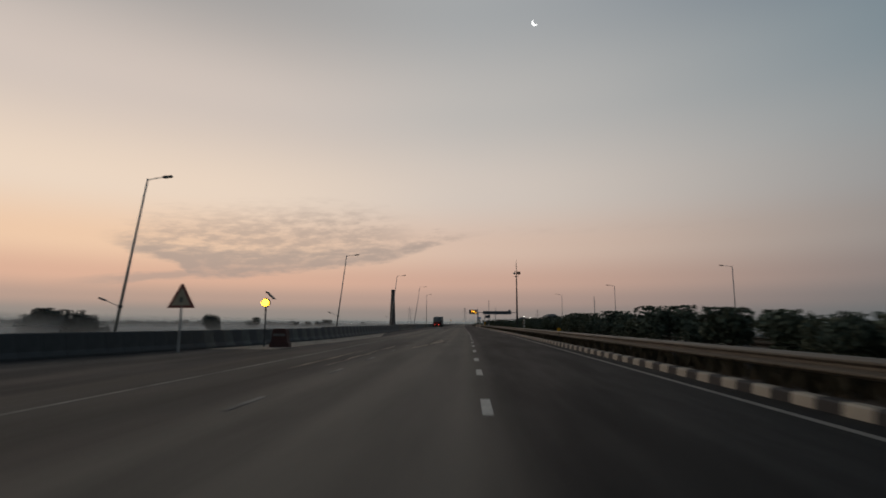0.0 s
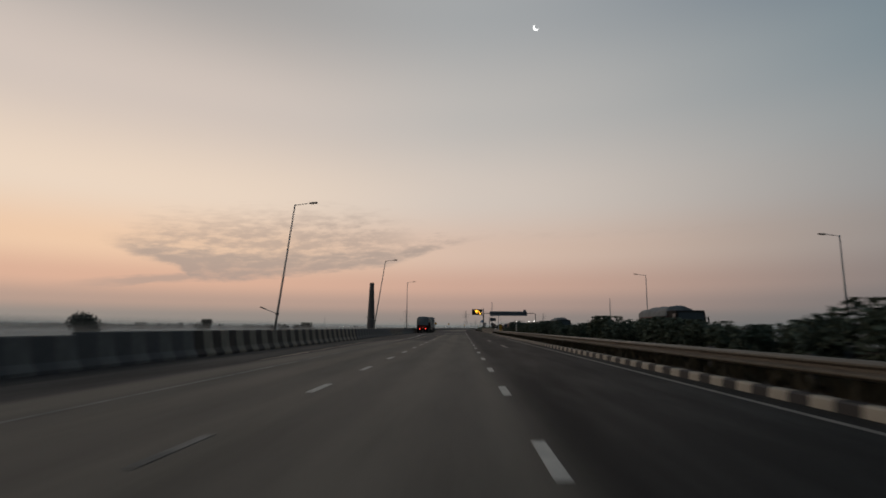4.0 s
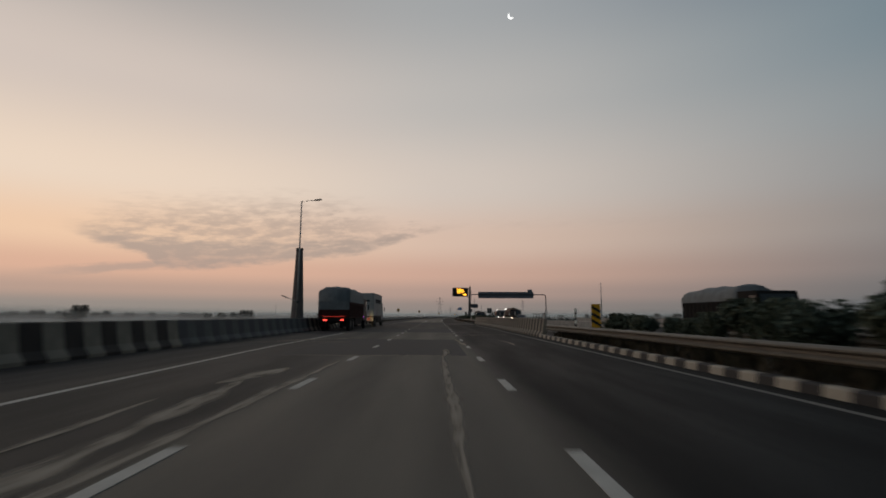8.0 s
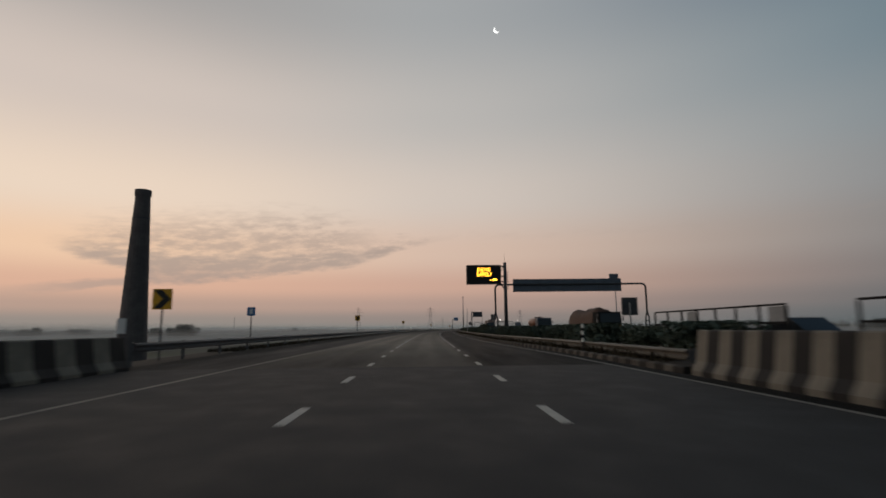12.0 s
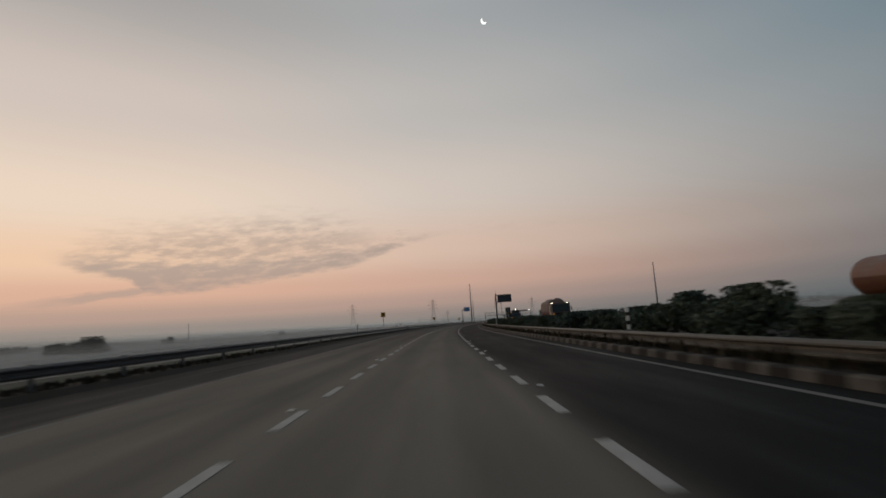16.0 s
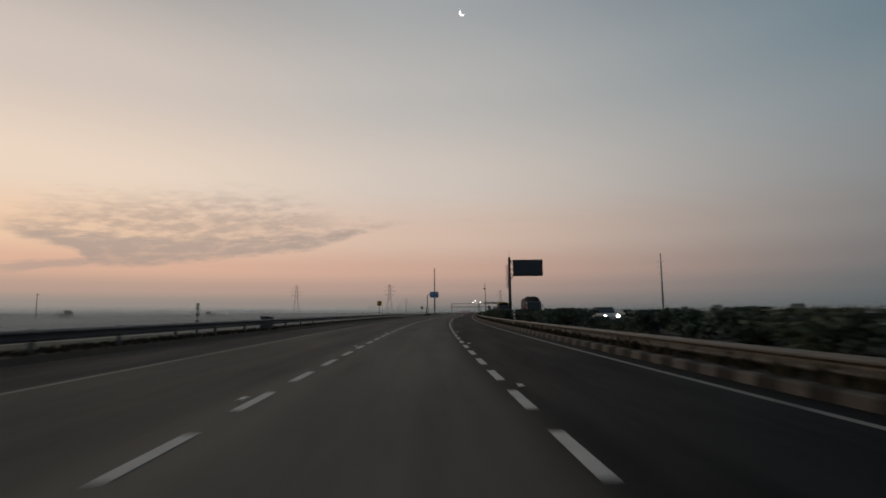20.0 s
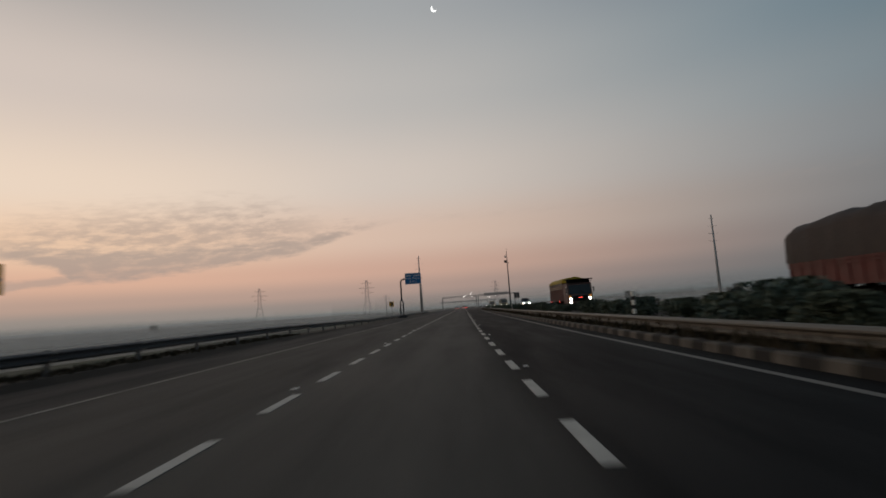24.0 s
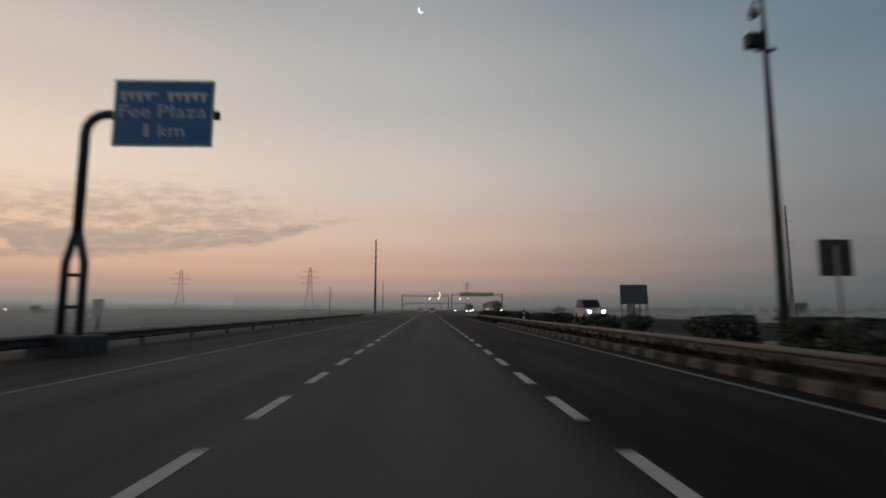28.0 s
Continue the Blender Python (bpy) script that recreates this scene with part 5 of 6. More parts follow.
gantry = thing("gantry_sign", "long sign gantry over the oncoming carriageway seen from behind", "gantry", m=at(280.9, 0.0))
forked_post(gantry, 7.45, 7.0, 0.2, 1, 2.6)
forked_post(gantry, 28.2, 7.0, 0.2, -1, 2.9)
part("beam", Shape().tube([(9.9, 0, 7.0), (25.6, 0, 7.0)], 0.13, 12), DARK_STEEL, gantry)
back = part("sign_board", Shape().box(9.93, 24.9, 0.14, 0.20, 6.0, 7.75, bevel=0.01), SIGN_BACK, gantry, "bare grey back of the board")
for z in (6.07, 6.6, 7.2, 7.66):
    part("rail", Shape().box(9.95, 24.88, 0.09, 0.14, z - 0.035, z + 0.035), SIGN_BACK, back)
for k in range(12):
    part("stiffener", Shape().box(10.3 + 1.27 * k, 10.36 + 1.27 * k, 0.03, 0.09, 6.02, 7.72), SIGN_BACK, back)
part("sign_board", Shape().box(23.3, 24.55, 0.14, 0.20, 7.754, 8.40, bevel=0.01), SIGN_BACK, gantry, "small square board on top")


# ---- small signs and posts ----
def chevron(m):
    ob = thing("chevron_sign", "yellow square sign with a black chevron on a dark post", "road sign", "chevron signs along the bend", m=m)
    part("post", Shape().tube([(0, 0.03, -1.2), (0, 0.03, 2.75)], 0.038, 8), DARK_STEEL, ob)
    plate = part("sign_face", Shape().box(-0.38, 0.38, -0.02, 0.0, 2.03, 2.83, bevel=0.008), SIGN_YELLOW, ob)
    arrow = [(-0.33, 2.07), (-0.02, 2.07), (0.34, 2.43), (-0.02, 2.79), (-0.33, 2.79), (0.01, 2.43)]
    part("chevron", Shape().prism(arrow, 0.004, Matrix.Translation((0, -0.0245, 0))), SIGN_BLACK, plate, "black arrow")
    return ob


c1 = chevron(at(230.0, -12.05))
for s, u, z in ((289.6, -12.5, 0.40), (374.8, -12.7, 0.70), (455.2, -12.7, 0.25), (529.5, -12.65, 0.0)):
    copy_thing(c1, at(s, u, z))


def marker_board(label, m, face_mat, high, z0, half):
    """A small board on a thin post beside the rail."""
    ob = thing("marker_sign", label, "road sign", "marker boards beside the rail", m=m)
    part("post", Shape().tube([(0, 0.03, -0.6), (0, 0.03, high)], 0.035, 8), DARK_STEEL, ob)
    part("sign_face", Shape().box(-half, half, -0.015, 0.0, z0, high, bevel=0.006), face_mat, ob)
    return ob


phone = marker_board("small blue roadside sign on a thin dark post", at(241.0, -12.2, 0.1), SIGN_BLUE, 2.45, 1.95, 0.24)
part("symbol", Shape().box(-0.10, 0.10, -0.022, -0.016, 2.06, 2.34), SIGN_WHITE, phone, "white symbol")
marker_board("pale yellow marker board at the parapet's end", at(226.8, -11.75), SIGN_WHITE, 1.62, 1.12, 0.15)
marker_board("pale marker board beside the sign's foot", at(533.5, -11.75), SIGN_WHITE, 1.50, 1.0, 0.16)


def square_back(m, k=1.0):
    ob = thing("square_sign", "square sign facing the oncoming traffic, grey back on a post", "road sign", "signs on the median", m=m)
    part("post", Shape().tube([(0, -0.03, -0.1), (0, -0.03, 2.7 * k)], 0.04, 8), STEEL, ob)
    plate = part("sign_back", Shape().box(-0.42, 0.42, 0.0, 0.02, 1.95 * k, 1.95 * k + 0.9, bevel=0.008), DARK_STEEL, ob)
    for z in (2.15, 2.6):
        part("rail", Shape().box(-0.40, 0.40, -0.03, 0.0, z * k, z * k + 0.05), DARK_STEEL, plate)
    return ob


for s, u, k in ((235.8, 8.66, 0.85), (292.0, 8.4, 1.15), (374.5, 8.2, 1.02), (529.6, 8.25, 0.98)):
    square_back(at(s, u, 0.1), k)


def delineator(m, bands, name="delineator_post"):
    ob = thing(name, "black and white roadside post with reflective bands", "marker post", "marker posts along the road", m=m)
    part("post", Shape().tube([(0, 0, -0.5), (0, 0, 1.5)], 0.055, 8), SIGN_BLACK, ob)
    for z in bands:
        part("band", Shape().tube([(0, 0, z), (0, 0, z + 0.17)], 0.066, 10), REFLECTOR, ob, "white reflective band")
    return ob


d1 = delineator(at(58.0, 5.9, 0.1), (0.75, 1.05, 1.35))
for s in (132.0, 164.8):
    copy_thing(d1, at(s, 5.9, 0.1))
for s in (232.0, 304.5, 356.0, 407.0, 460.5, 504.8, 554.0):
    copy_thing(d1, at(s, 5.05, -0.2))
for s in (349.6, 390.0, 454.0):
    copy_thing(d1, at(s, -12.0, 0.15))

hazard = thing("hazard_marker", "yellow and black striped board before the barrier's end", "road sign", m=at(161.8, 6.05))
part("post", Shape().tube([(0, 0.04, 0.1), (0, 0.04, 1.75)], 0.035, 8), DARK_STEEL, hazard)
face = part("sign_face", Shape().box(-0.21, 0.21, -0.01, 0.01, 0.70, 1.78), SIGN_YELLOW, hazard)
for k in range(3):
    z = 0.73 + 0.31 * k
    part("stripe", Shape().prism([(-0.21, z + 0.24), (0.21, z), (0.21, z + 0.14), (-0.21, z + 0.38)], 0.004, Matrix.Translation((0, -0.0145, 0))), SIGN_BLACK, face)

tri = thing("warning_sign", "triangular warning sign with a red border on a grey post", "road sign", m=at(21.1, -12.0))
part("post", Shape().tube([(0, 0.04, -0.3), (0, 0.04, 2.4)], 0.045, 8), STEEL, tri)
plate = part("sign_face", Shape().prism([(-0.58, 1.80), (0.58, 1.80), (0.05, 2.78), (-0.05, 2.78)], 0.02), SIGN_RED, tri)
part("inner_face", Shape().prism([(-0.40, 1.90), (0.40, 1.90), (0.02, 2.60), (-0.02, 2.60)], 0.004, Matrix.Translation((0, -0.0045, 0))), CREAM, plate, "faded cream face")
part("symbol", Shape().box(-0.05, 0.05, -0.010, -0.006, 2.02, 2.24), DARK_STEEL, plate)

beacon = thing("solar_beacon", "amber flashing beacon with a small solar panel on a post", "beacon", m=at(27.0, -10.75))
part("post", Shape().tube([(0, 0.0, 0), (0, 0.0, 2.5)], 0.045, 8), DARK_STEEL, beacon)
part("housing", Shape().tube([(0, -0.10, 2.24), (0, 0.06, 2.24)], 0.22, 16), SIGN_BLACK, beacon)
part("lamp", Shape().tube([(0, -0.13, 2.24), (0, -0.10, 2.24)], 0.185, 18), AMBER, beacon, "glowing amber lens")
part("solar_panel", Shape().box(-0.28, 0.28, -0.2, 0.2, -0.02, 0.02), SIGN_BLACK, beacon, m=pose(0.22, 0, 2.62, 0, 42, 0))
block = thing("road_barrier", "dull red plastic road barrier standing on the shoulder", "barrier", m=at(26.2, -9.7))
part("body", Shape().prism([(-0.5, 0.0), (0.5, 0.0), (0.47, 0.2), (0.40, 0.3), (0.34, 0.85), (0.28, 0.92), (-0.28, 0.92), (-0.34, 0.85), (-0.40, 0.3), (-0.47, 0.2)], 0.45), RED_DULL, block)
part("band", Shape().box(-0.3, 0.3, -0.006, -0.001, 0.55, 0.68), STRIPE_OLD, block, "faded white band")

cat_eye = thing("rail_reflector", "round amber reflector on a stub beside the rail", "reflector", m=at(31.0, 4.95))
part("stub", Shape().tube([(0, 0.02, 0.1), (0, 0.02, 0.95)], 0.02, 6), DARK_STEEL, cat_eye)
part("disc", Shape().tube([(0, 0.0, 0.87), (0, -0.02, 0.87)], 0.10, 14), SIGN_YELLOW, cat_eye, "amber reflector")
cabinet = thing("roadside_cabinet", "squat dark cabinet beside the roadside rail", "cabinet", m=at(399.1, -11.75))
part("body", Shape().box(-0.26, 0.26, -0.5, 0.5, -0.1, 0.93, bevel=0.03), RAIL_SHADED, cabinet)
part("lid", Shape().box(-0.30, 0.30, -0.54, 0.54, 0.934, 0.99, bevel=0.02), DARK_STEEL, cabinet)
part("door", Shape().box(-0.22, 0.22, -0.515, -0.503, 0.1, 0.88), DARK_STEEL, cabinet)


def camera_mast(label, m, high, sx=1):
    ob = thing("camera_mast", label, "camera mast", m=m)
    part("pole", Shape().tube([(0, 0, -0.1), (0, 0, high * 0.55), (0, 0, high * 0.8), (0, 0, high)], [0.13, 0.09, 0.06, 0.02], 10), DARK_STEEL, ob, smooth=True)
    part("foot", Shape().box(-0.35, 0.35, -0.35, 0.35, -0.1, 0.3, bevel=0.03), CONCRETE, ob)
    part("cabinet", Shape().box(*sorted((sx * 0.08, sx * 0.50)), -0.15, 0.15, high * (0.80 if sx > 0 else 0.775), high * (0.80 if sx > 0 else 0.775) + 0.36, bevel=0.02), SIGN_BLACK, ob)
    part("bracket", Shape().box(-0.26, 0.26, -0.04, 0.04, high * 0.765, high * 0.765 + 0.08), DARK_STEEL, ob)
    hang = 0.80 if sx > 0 else 0.855
    part("camera_dome", Shape().tube([(-0.26, 0, high * hang), (-0.26, 0, high * hang + 0.10), (-0.26, 0, high * hang + 0.3)], [0.09, 0.15, 0.10], 12), STEEL, ob)
    part("bracket", Shape().tube([(0, 0, high * hang + 0.48), (-0.26, 0, high * hang + 0.46), (-0.26, 0, high * hang + 0.3)], 0.025, 6), DARK_STEEL, ob)
    return ob


camera_mast("slim dark camera mast on the median", at(69.0, 6.25, 0.1), 9.35)
camera_mast("slim dark camera mast on the median", at(530.0, 7.15, 0.1), 10.25, -1)

# screens of steel frames on the far side of the median barrier
for s0, s1 in ((184.0, 189.5), (201.0, 213.5), (216.0, 221.0), (223.5, 232.0)):
    fence = thing("screen_fence", "steel-framed railing with pale panels on the bridge median", "fence", "railings on the bridge", m=at(s0, 8.3, -0.34 if s0 < 190 else 0.0))
    length = s1 - s0
    for z in (1.22, 1.74):
        part("rail", Shape().box(-0.03, 0.03, 0, length, z, z + 0.06), TRUCK_DARK, fence)
    n = max(2, round(length / 1.25))
    for k in range(n + 1):
        part("post", Shape().box(-0.03, 0.03, length * k / n - 0.03, length * k / n + 0.03, 0.3, 1.735), TRUCK_DARK, fence)
        if k < n and k % 4 == 0:
            part("panel", Shape().box(-0.012, 0.012, length * k / n + 0.08, length * (k + 1) / n - 0.45, 1.29, 1.72), BOX_GREY, fence)
tagged(run("median_barrier", 166.5, 233.0, [(7.9, -0.05), (8.0, 0.9), (8.5, 0.9), (8.6, -0.05)], CONCRETE), "plain concrete barrier of the oncoming carriageway", "barrier", kind="structure")

# ---- tall things in the distance ----
stack = thing("kiln_chimney", "tall tapering chimney of sooty brick in the fields", "chimney", m=pose(-42.3, 273, -3.2))
part("shaft", Shape().tube([(0, 0, 0), (0, 0, 7), (0, 0, 14), (0, 0, 21.2)], [1.75, 1.45, 1.15, 0.84], 20), BRICK, stack)
part("rim", Shape().tube([(0, 0, 21.0), (0, 0, 21.7)], [0.94, 0.94], 20), BRICK, stack)
part("hoop", Shape().tube([(0, 0, 18.0), (0, 0, 18.15)], 1.02, 20), DARK_STEEL, stack)


def monopole(m, high, label="slender steel power pole with short cross arms"):
    ob = thing("power_pole", label, "power pole", "power poles", m=m)
    part("shaft", Shape().tube([(0, 0, 0), (0, 0, high)], [high * 0.019, high * 0.007], 12), STEEL, ob, smooth=True)
    for k, wdt in ((0.95, 1.3), (0.86, 2.3), (0.77, 2.3), (0.68, 2.3)):
        part("cross_arm", Shape().tube([(-wdt, 0, high * k + 0.25), (0, 0, high * k), (wdt, 0, high * k + 0.25)], 0.065, 6), STEEL, ob)
    return ob


monopole(pose(21.0, 772, -3.2), 38.0)
monopole(pose(148.5, 665, -3.2), 38.0)
monopole(pose(46.0, 1150, -3.2), 38.0)
monopole(pose(-0.7, 786, -3.2), 15.4, "short steel power pole standing in the misty field")
low_pole = thing("field_pole", "plain slender pole standing in the misty field", "pole", m=pose(-152, 592, -3.2))
part("shaft", Shape().tube([(0, 0, 0), (0, 0, 13.0)], [0.22, 0.10], 8), STEEL, low_pole)
part("cross_arm", Shape().tube([(-0.8, 0, 12.4), (0.8, 0, 12.4)], 0.07, 6), STEEL, low_pole)


def pylon(m, high):
    """A lattice tower with three pairs of arms."""
    ob = thing("power_pylon", "lattice steel power pylon made see-through for haze", "pylon", "power pylons", m=m)
    base, waist, top = high * 0.13, high * 0.045, high * 0.016
    rings = [(0, base), (0.2, base * 0.74), (0.38, base * 0.52), (0.52, waist * 0.95), (0.64, waist * 0.85), (0.76, waist * 0.75), (0.88, waist * 0.6), (1.0, top)]
    legs = Shape()
    for sx, sy in ((1, 1), (1, -1), (-1, 1), (-1, -1)):
        legs.tube([(sx * r, sy * r, k * high) for k, r in rings], 0.11, 4)
    part("legs", legs, LATTICE_HAZED, ob)
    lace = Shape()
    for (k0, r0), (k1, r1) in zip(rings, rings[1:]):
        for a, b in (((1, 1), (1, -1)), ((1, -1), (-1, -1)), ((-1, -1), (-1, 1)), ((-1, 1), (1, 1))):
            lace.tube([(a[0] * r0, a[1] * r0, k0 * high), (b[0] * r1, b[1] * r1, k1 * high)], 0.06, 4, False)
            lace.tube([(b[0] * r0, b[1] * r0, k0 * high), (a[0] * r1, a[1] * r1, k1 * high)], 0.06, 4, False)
    part("lacing", lace, LATTICE_HAZED, ob)
    for k, wdt in ((0.66, 0.17), (0.78, 0.21), (0.90, 0.15)):
        for sgn in (1, -1):
            arm = Shape()
            for dy in (-0.5, 0.5):
                arm.tube([(sgn * 0.3, dy, k * high), (sgn * wdt * high, 0, k * high + 0.3)], 0.07, 4)
                arm.tube([(sgn * 0.3, dy, k * high + high * 0.045), (sgn * wdt * high, 0, k * high + 0.3)], 0.06, 4)
            part("cross_arm", arm, LATTICE_HAZED, ob)
    return ob


pylon(pose(-14.8, 839, -3.2, 0, 0, 20), 29.0)
pylon(pose(-113.7, 930, -3.2, 0, 0, 20), 33.0)
pylon(pose(120, 1020, -3.2, 0, 0, 20), 31.0)

hoarding = thing("billboard", "blank grey billboard on legs beyond the oncoming carriageway", "billboard", m=at(594, 28.8, 0))
part("panel", Shape().box(-2.05, 2.05, -0.06, 0.06, 1.95, 4.85, bevel=0.02), SIGN_BACK, hoarding)
for k in range(5):
    part("leg", Shape().box(-1.8 + 0.9 * k - 0.05, -1.8 + 0.9 * k + 0.05, 0.07, 0.17, -1.5, 2.6), DARK_STEEL, hoarding)
part("brace", Shape().tube([(2.1, 0.1, 3.2), (2.5, 1.0, -1.0)], 0.05, 6), DARK_STEEL, hoarding)

# toll gantries ahead
for s, u0, u1, board in ((716, -11.5, 6.0, False), (706, 6.8, 25.0, True)):
    g = thing("toll_gantry", "steel gantry across the road far ahead, see-through for haze", "gantry", "gantries before the toll plaza", m=at(s, 0))
    for u in (u0, u1):
        part("post", Shape().box(u - 0.25, u + 0.25, -0.25, 0.25, -0.4, 6.6), STEEL_HAZED, g)
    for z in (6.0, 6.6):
        part("beam", Shape().box(u0, u1, -0.15, 0.15, z - 0.09, z + 0.09), STEEL_HAZED, g)
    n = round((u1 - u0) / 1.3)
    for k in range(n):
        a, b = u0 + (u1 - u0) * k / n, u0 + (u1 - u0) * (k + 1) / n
        part("lacing", Shape().tube([(a, 0, 6.0 + 0.6 * (k % 2)), (b, 0, 6.6 - 0.6 * (k % 2))], 0.06, 5), STEEL_HAZED, g)
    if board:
        part("sign_board", Shape().box(u0 + 3, u1 - 3, -0.3, -0.22, 5.8, 7.2), STEEL_HAZED, g)
plaza = thing("toll_canopy", "long pale canopy of the toll plaza, see-through for haze", "canopy", m=at(1010, 0))
part("roof", Shape().box(-26, 34, -6, 6, 6.0, 7.3, bevel=0.1), ROOF_HAZED, plaza)
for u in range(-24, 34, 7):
    part("column", Shape().box(u - 0.3, u + 0.3, -0.3, 0.3, -0.4, 6.0), ROOF_HAZED, plaza)
for s, u, h in ((790, 4.6, 9.4), (905, 22, 8.6), (930, 30, 9.6)):
    hl = thing("street_lamp", "white street light shining in the mist far ahead", "street lamp", "lit lamps before the toll plaza", m=at(s, u))
    part("pole", Shape().tube([(0, 0, -1.0), (0, 0, h)], [0.12, 0.06], 8), STEEL_HAZED, hl)
    part("lamp", Shape().box(-0.26, 0.26, -0.16, 0.16, h, h + 0.26, bevel=0.05), MIST_LAMP, hl, "shining white lamp")
    if s < 800:
        part("lamp", Shape().box(-0.22, 0.22, -0.16, 0.16, h - 1.5, h - 1.24, bevel=0.05), MIST_LAMP, hl, "shining white lamp")


# ---- vehicles ----
tyre_ring = Shape().tube([(-0.15, 0, 0), (-0.12, 0, 0), (0.12, 0, 0), (0.15, 0, 0)], [0.44, 0.50, 0.50, 0.44], 22).mesh("wheel", RUBBER)
hub_disc = Shape().tube([(-0.158, 0, 0), (0.158, 0, 0)], 0.25, 16).mesh("rim", CHROME)


def wheel(ob, x, y, r=0.5):
    o = part("wheel", tyre_ring, RUBBER, ob, m=Matrix.Translation((x, y, r)) @ Matrix.Scale(r / 0.5, 4))
    part("rim", hub_disc, CHROME, o)


def cab_parts(ob, y0, y1, paint_mat, w=1.2, high=2.75, visor=None):
    """A lorry's cab between y0 (back) and y1 (front)."""
    side = [(y0, 0.75), (y1 - 0.02, 0.75), (y1, 1.0), (y1, 1.55), (y1 - 0.22, high - 0.12), (y1 - 0.36, high), (y0, high)]
    m = Matrix(((0, 1, 0, -w), (1, 0, 0, 0), (0, 0, 1, 0), (0, 0, 0, 1)))
    part("cab", Shape().prism(side, 2 * w, m), paint_mat, ob)
    part("windscreen", Shape().add([(-w + 0.12, y1 + 0.006, 1.62), (w - 0.12, y1 + 0.006, 1.62), (w - 0.16, y1 - 0.195, high - 0.2), (-w + 0.16, y1 - 0.195, high - 0.2)], [(0, 1, 2, 3)]), PANE, ob)
    for sx in (-1, 1):
        part("side_window", Shape().box(*sorted((sx * w, sx * (w + 0.008))), y1 - 1.0, y1 - 0.32, 1.65, high - 0.28), PANE, ob)
        mir = part("mirror", Shape().box(sx * (w + 0.16) - 0.05, sx * (w + 0.16) + 0.05, y1 - 0.05, y1 + 0.05, 1.75, 2.25, bevel=0.02), TRUCK_DARK, ob)
        part("mirror_arm", Shape().tube([(sx * w, y1 - 0.15, 2.2), (sx * (w + 0.16), y1, 2.1)], 0.02, 5), TRUCK_DARK, mir)
        part("headlamp", Shape().tube([(sx * (w - 0.25), y1 - 0.02, 0.86), (sx * (w - 0.25), y1 + 0.035, 0.86)], 0.115, 14), HEAD, ob, "shining headlamp")
        part("indicator", Shape().box(sx * (w - 0.2) - 0.09, sx * (w - 0.2) + 0.09, y1 + 0.0, y1 + 0.03, 1.31, 1.36), INDICATOR, ob, "dim amber glow")
    part("bumper", Shape().box(-w - 0.03, w + 0.03, y1 - 0.15, y1 + 0.10, 0.42, 0.74, bevel=0.04), TRUCK_DARK, ob)
    part("grille", Shape().box(-w + 0.45, w - 0.45, y1 + 0.001, y1 + 0.02, 0.95, 1.45), TRUCK_DARK, ob)
    if visor:
        part("visor", Shape().box(-w, w, y1 - 0.6, y1 + 0.15, high, high + 0.32, bevel=0.05), visor, ob)
    for y in (y1 - 0.95,):
        for sx in (-1, 1):
            wheel(ob, sx * (w - 0.16), y)


def tarp(name, ob, y0, y1, z0, crest, material, seed, w=1.22, power=0.55):
    """A sheet tied down over a bulging load."""
    rows, n = [], 14
    for i in range(19):
        y = y0 + (y1 - y0) * i / 18
        end = min(1.0, 4.2 * min(i, 18 - i) / 18 + 0.90)
        row = []
        for k in range(n + 1):
            a = math.pi * k / n
            x = -w * math.cos(a)
            z = z0 + crest * end * max(math.sin(a), 0.0) ** power * (1 + 0.20 * noise.noise(Vector((x * 1.3, y * 0.8, seed)))) + 0.05 * noise.noise(Vector((x * 5, y * 4, seed)))
            row.append((x * (1.0 + 0.03 * math.sin(y * 5 + k)), y, max(z, z0)))
        rows.append(row)
    sh = Shape().sheet(rows)
    k = n + 1
    sh.f += [tuple(range(k)), tuple(range(len(sh.v) - 1, len(sh.v) - k - 1, -1))]
    return part(name, sh, material, ob, smooth=True)


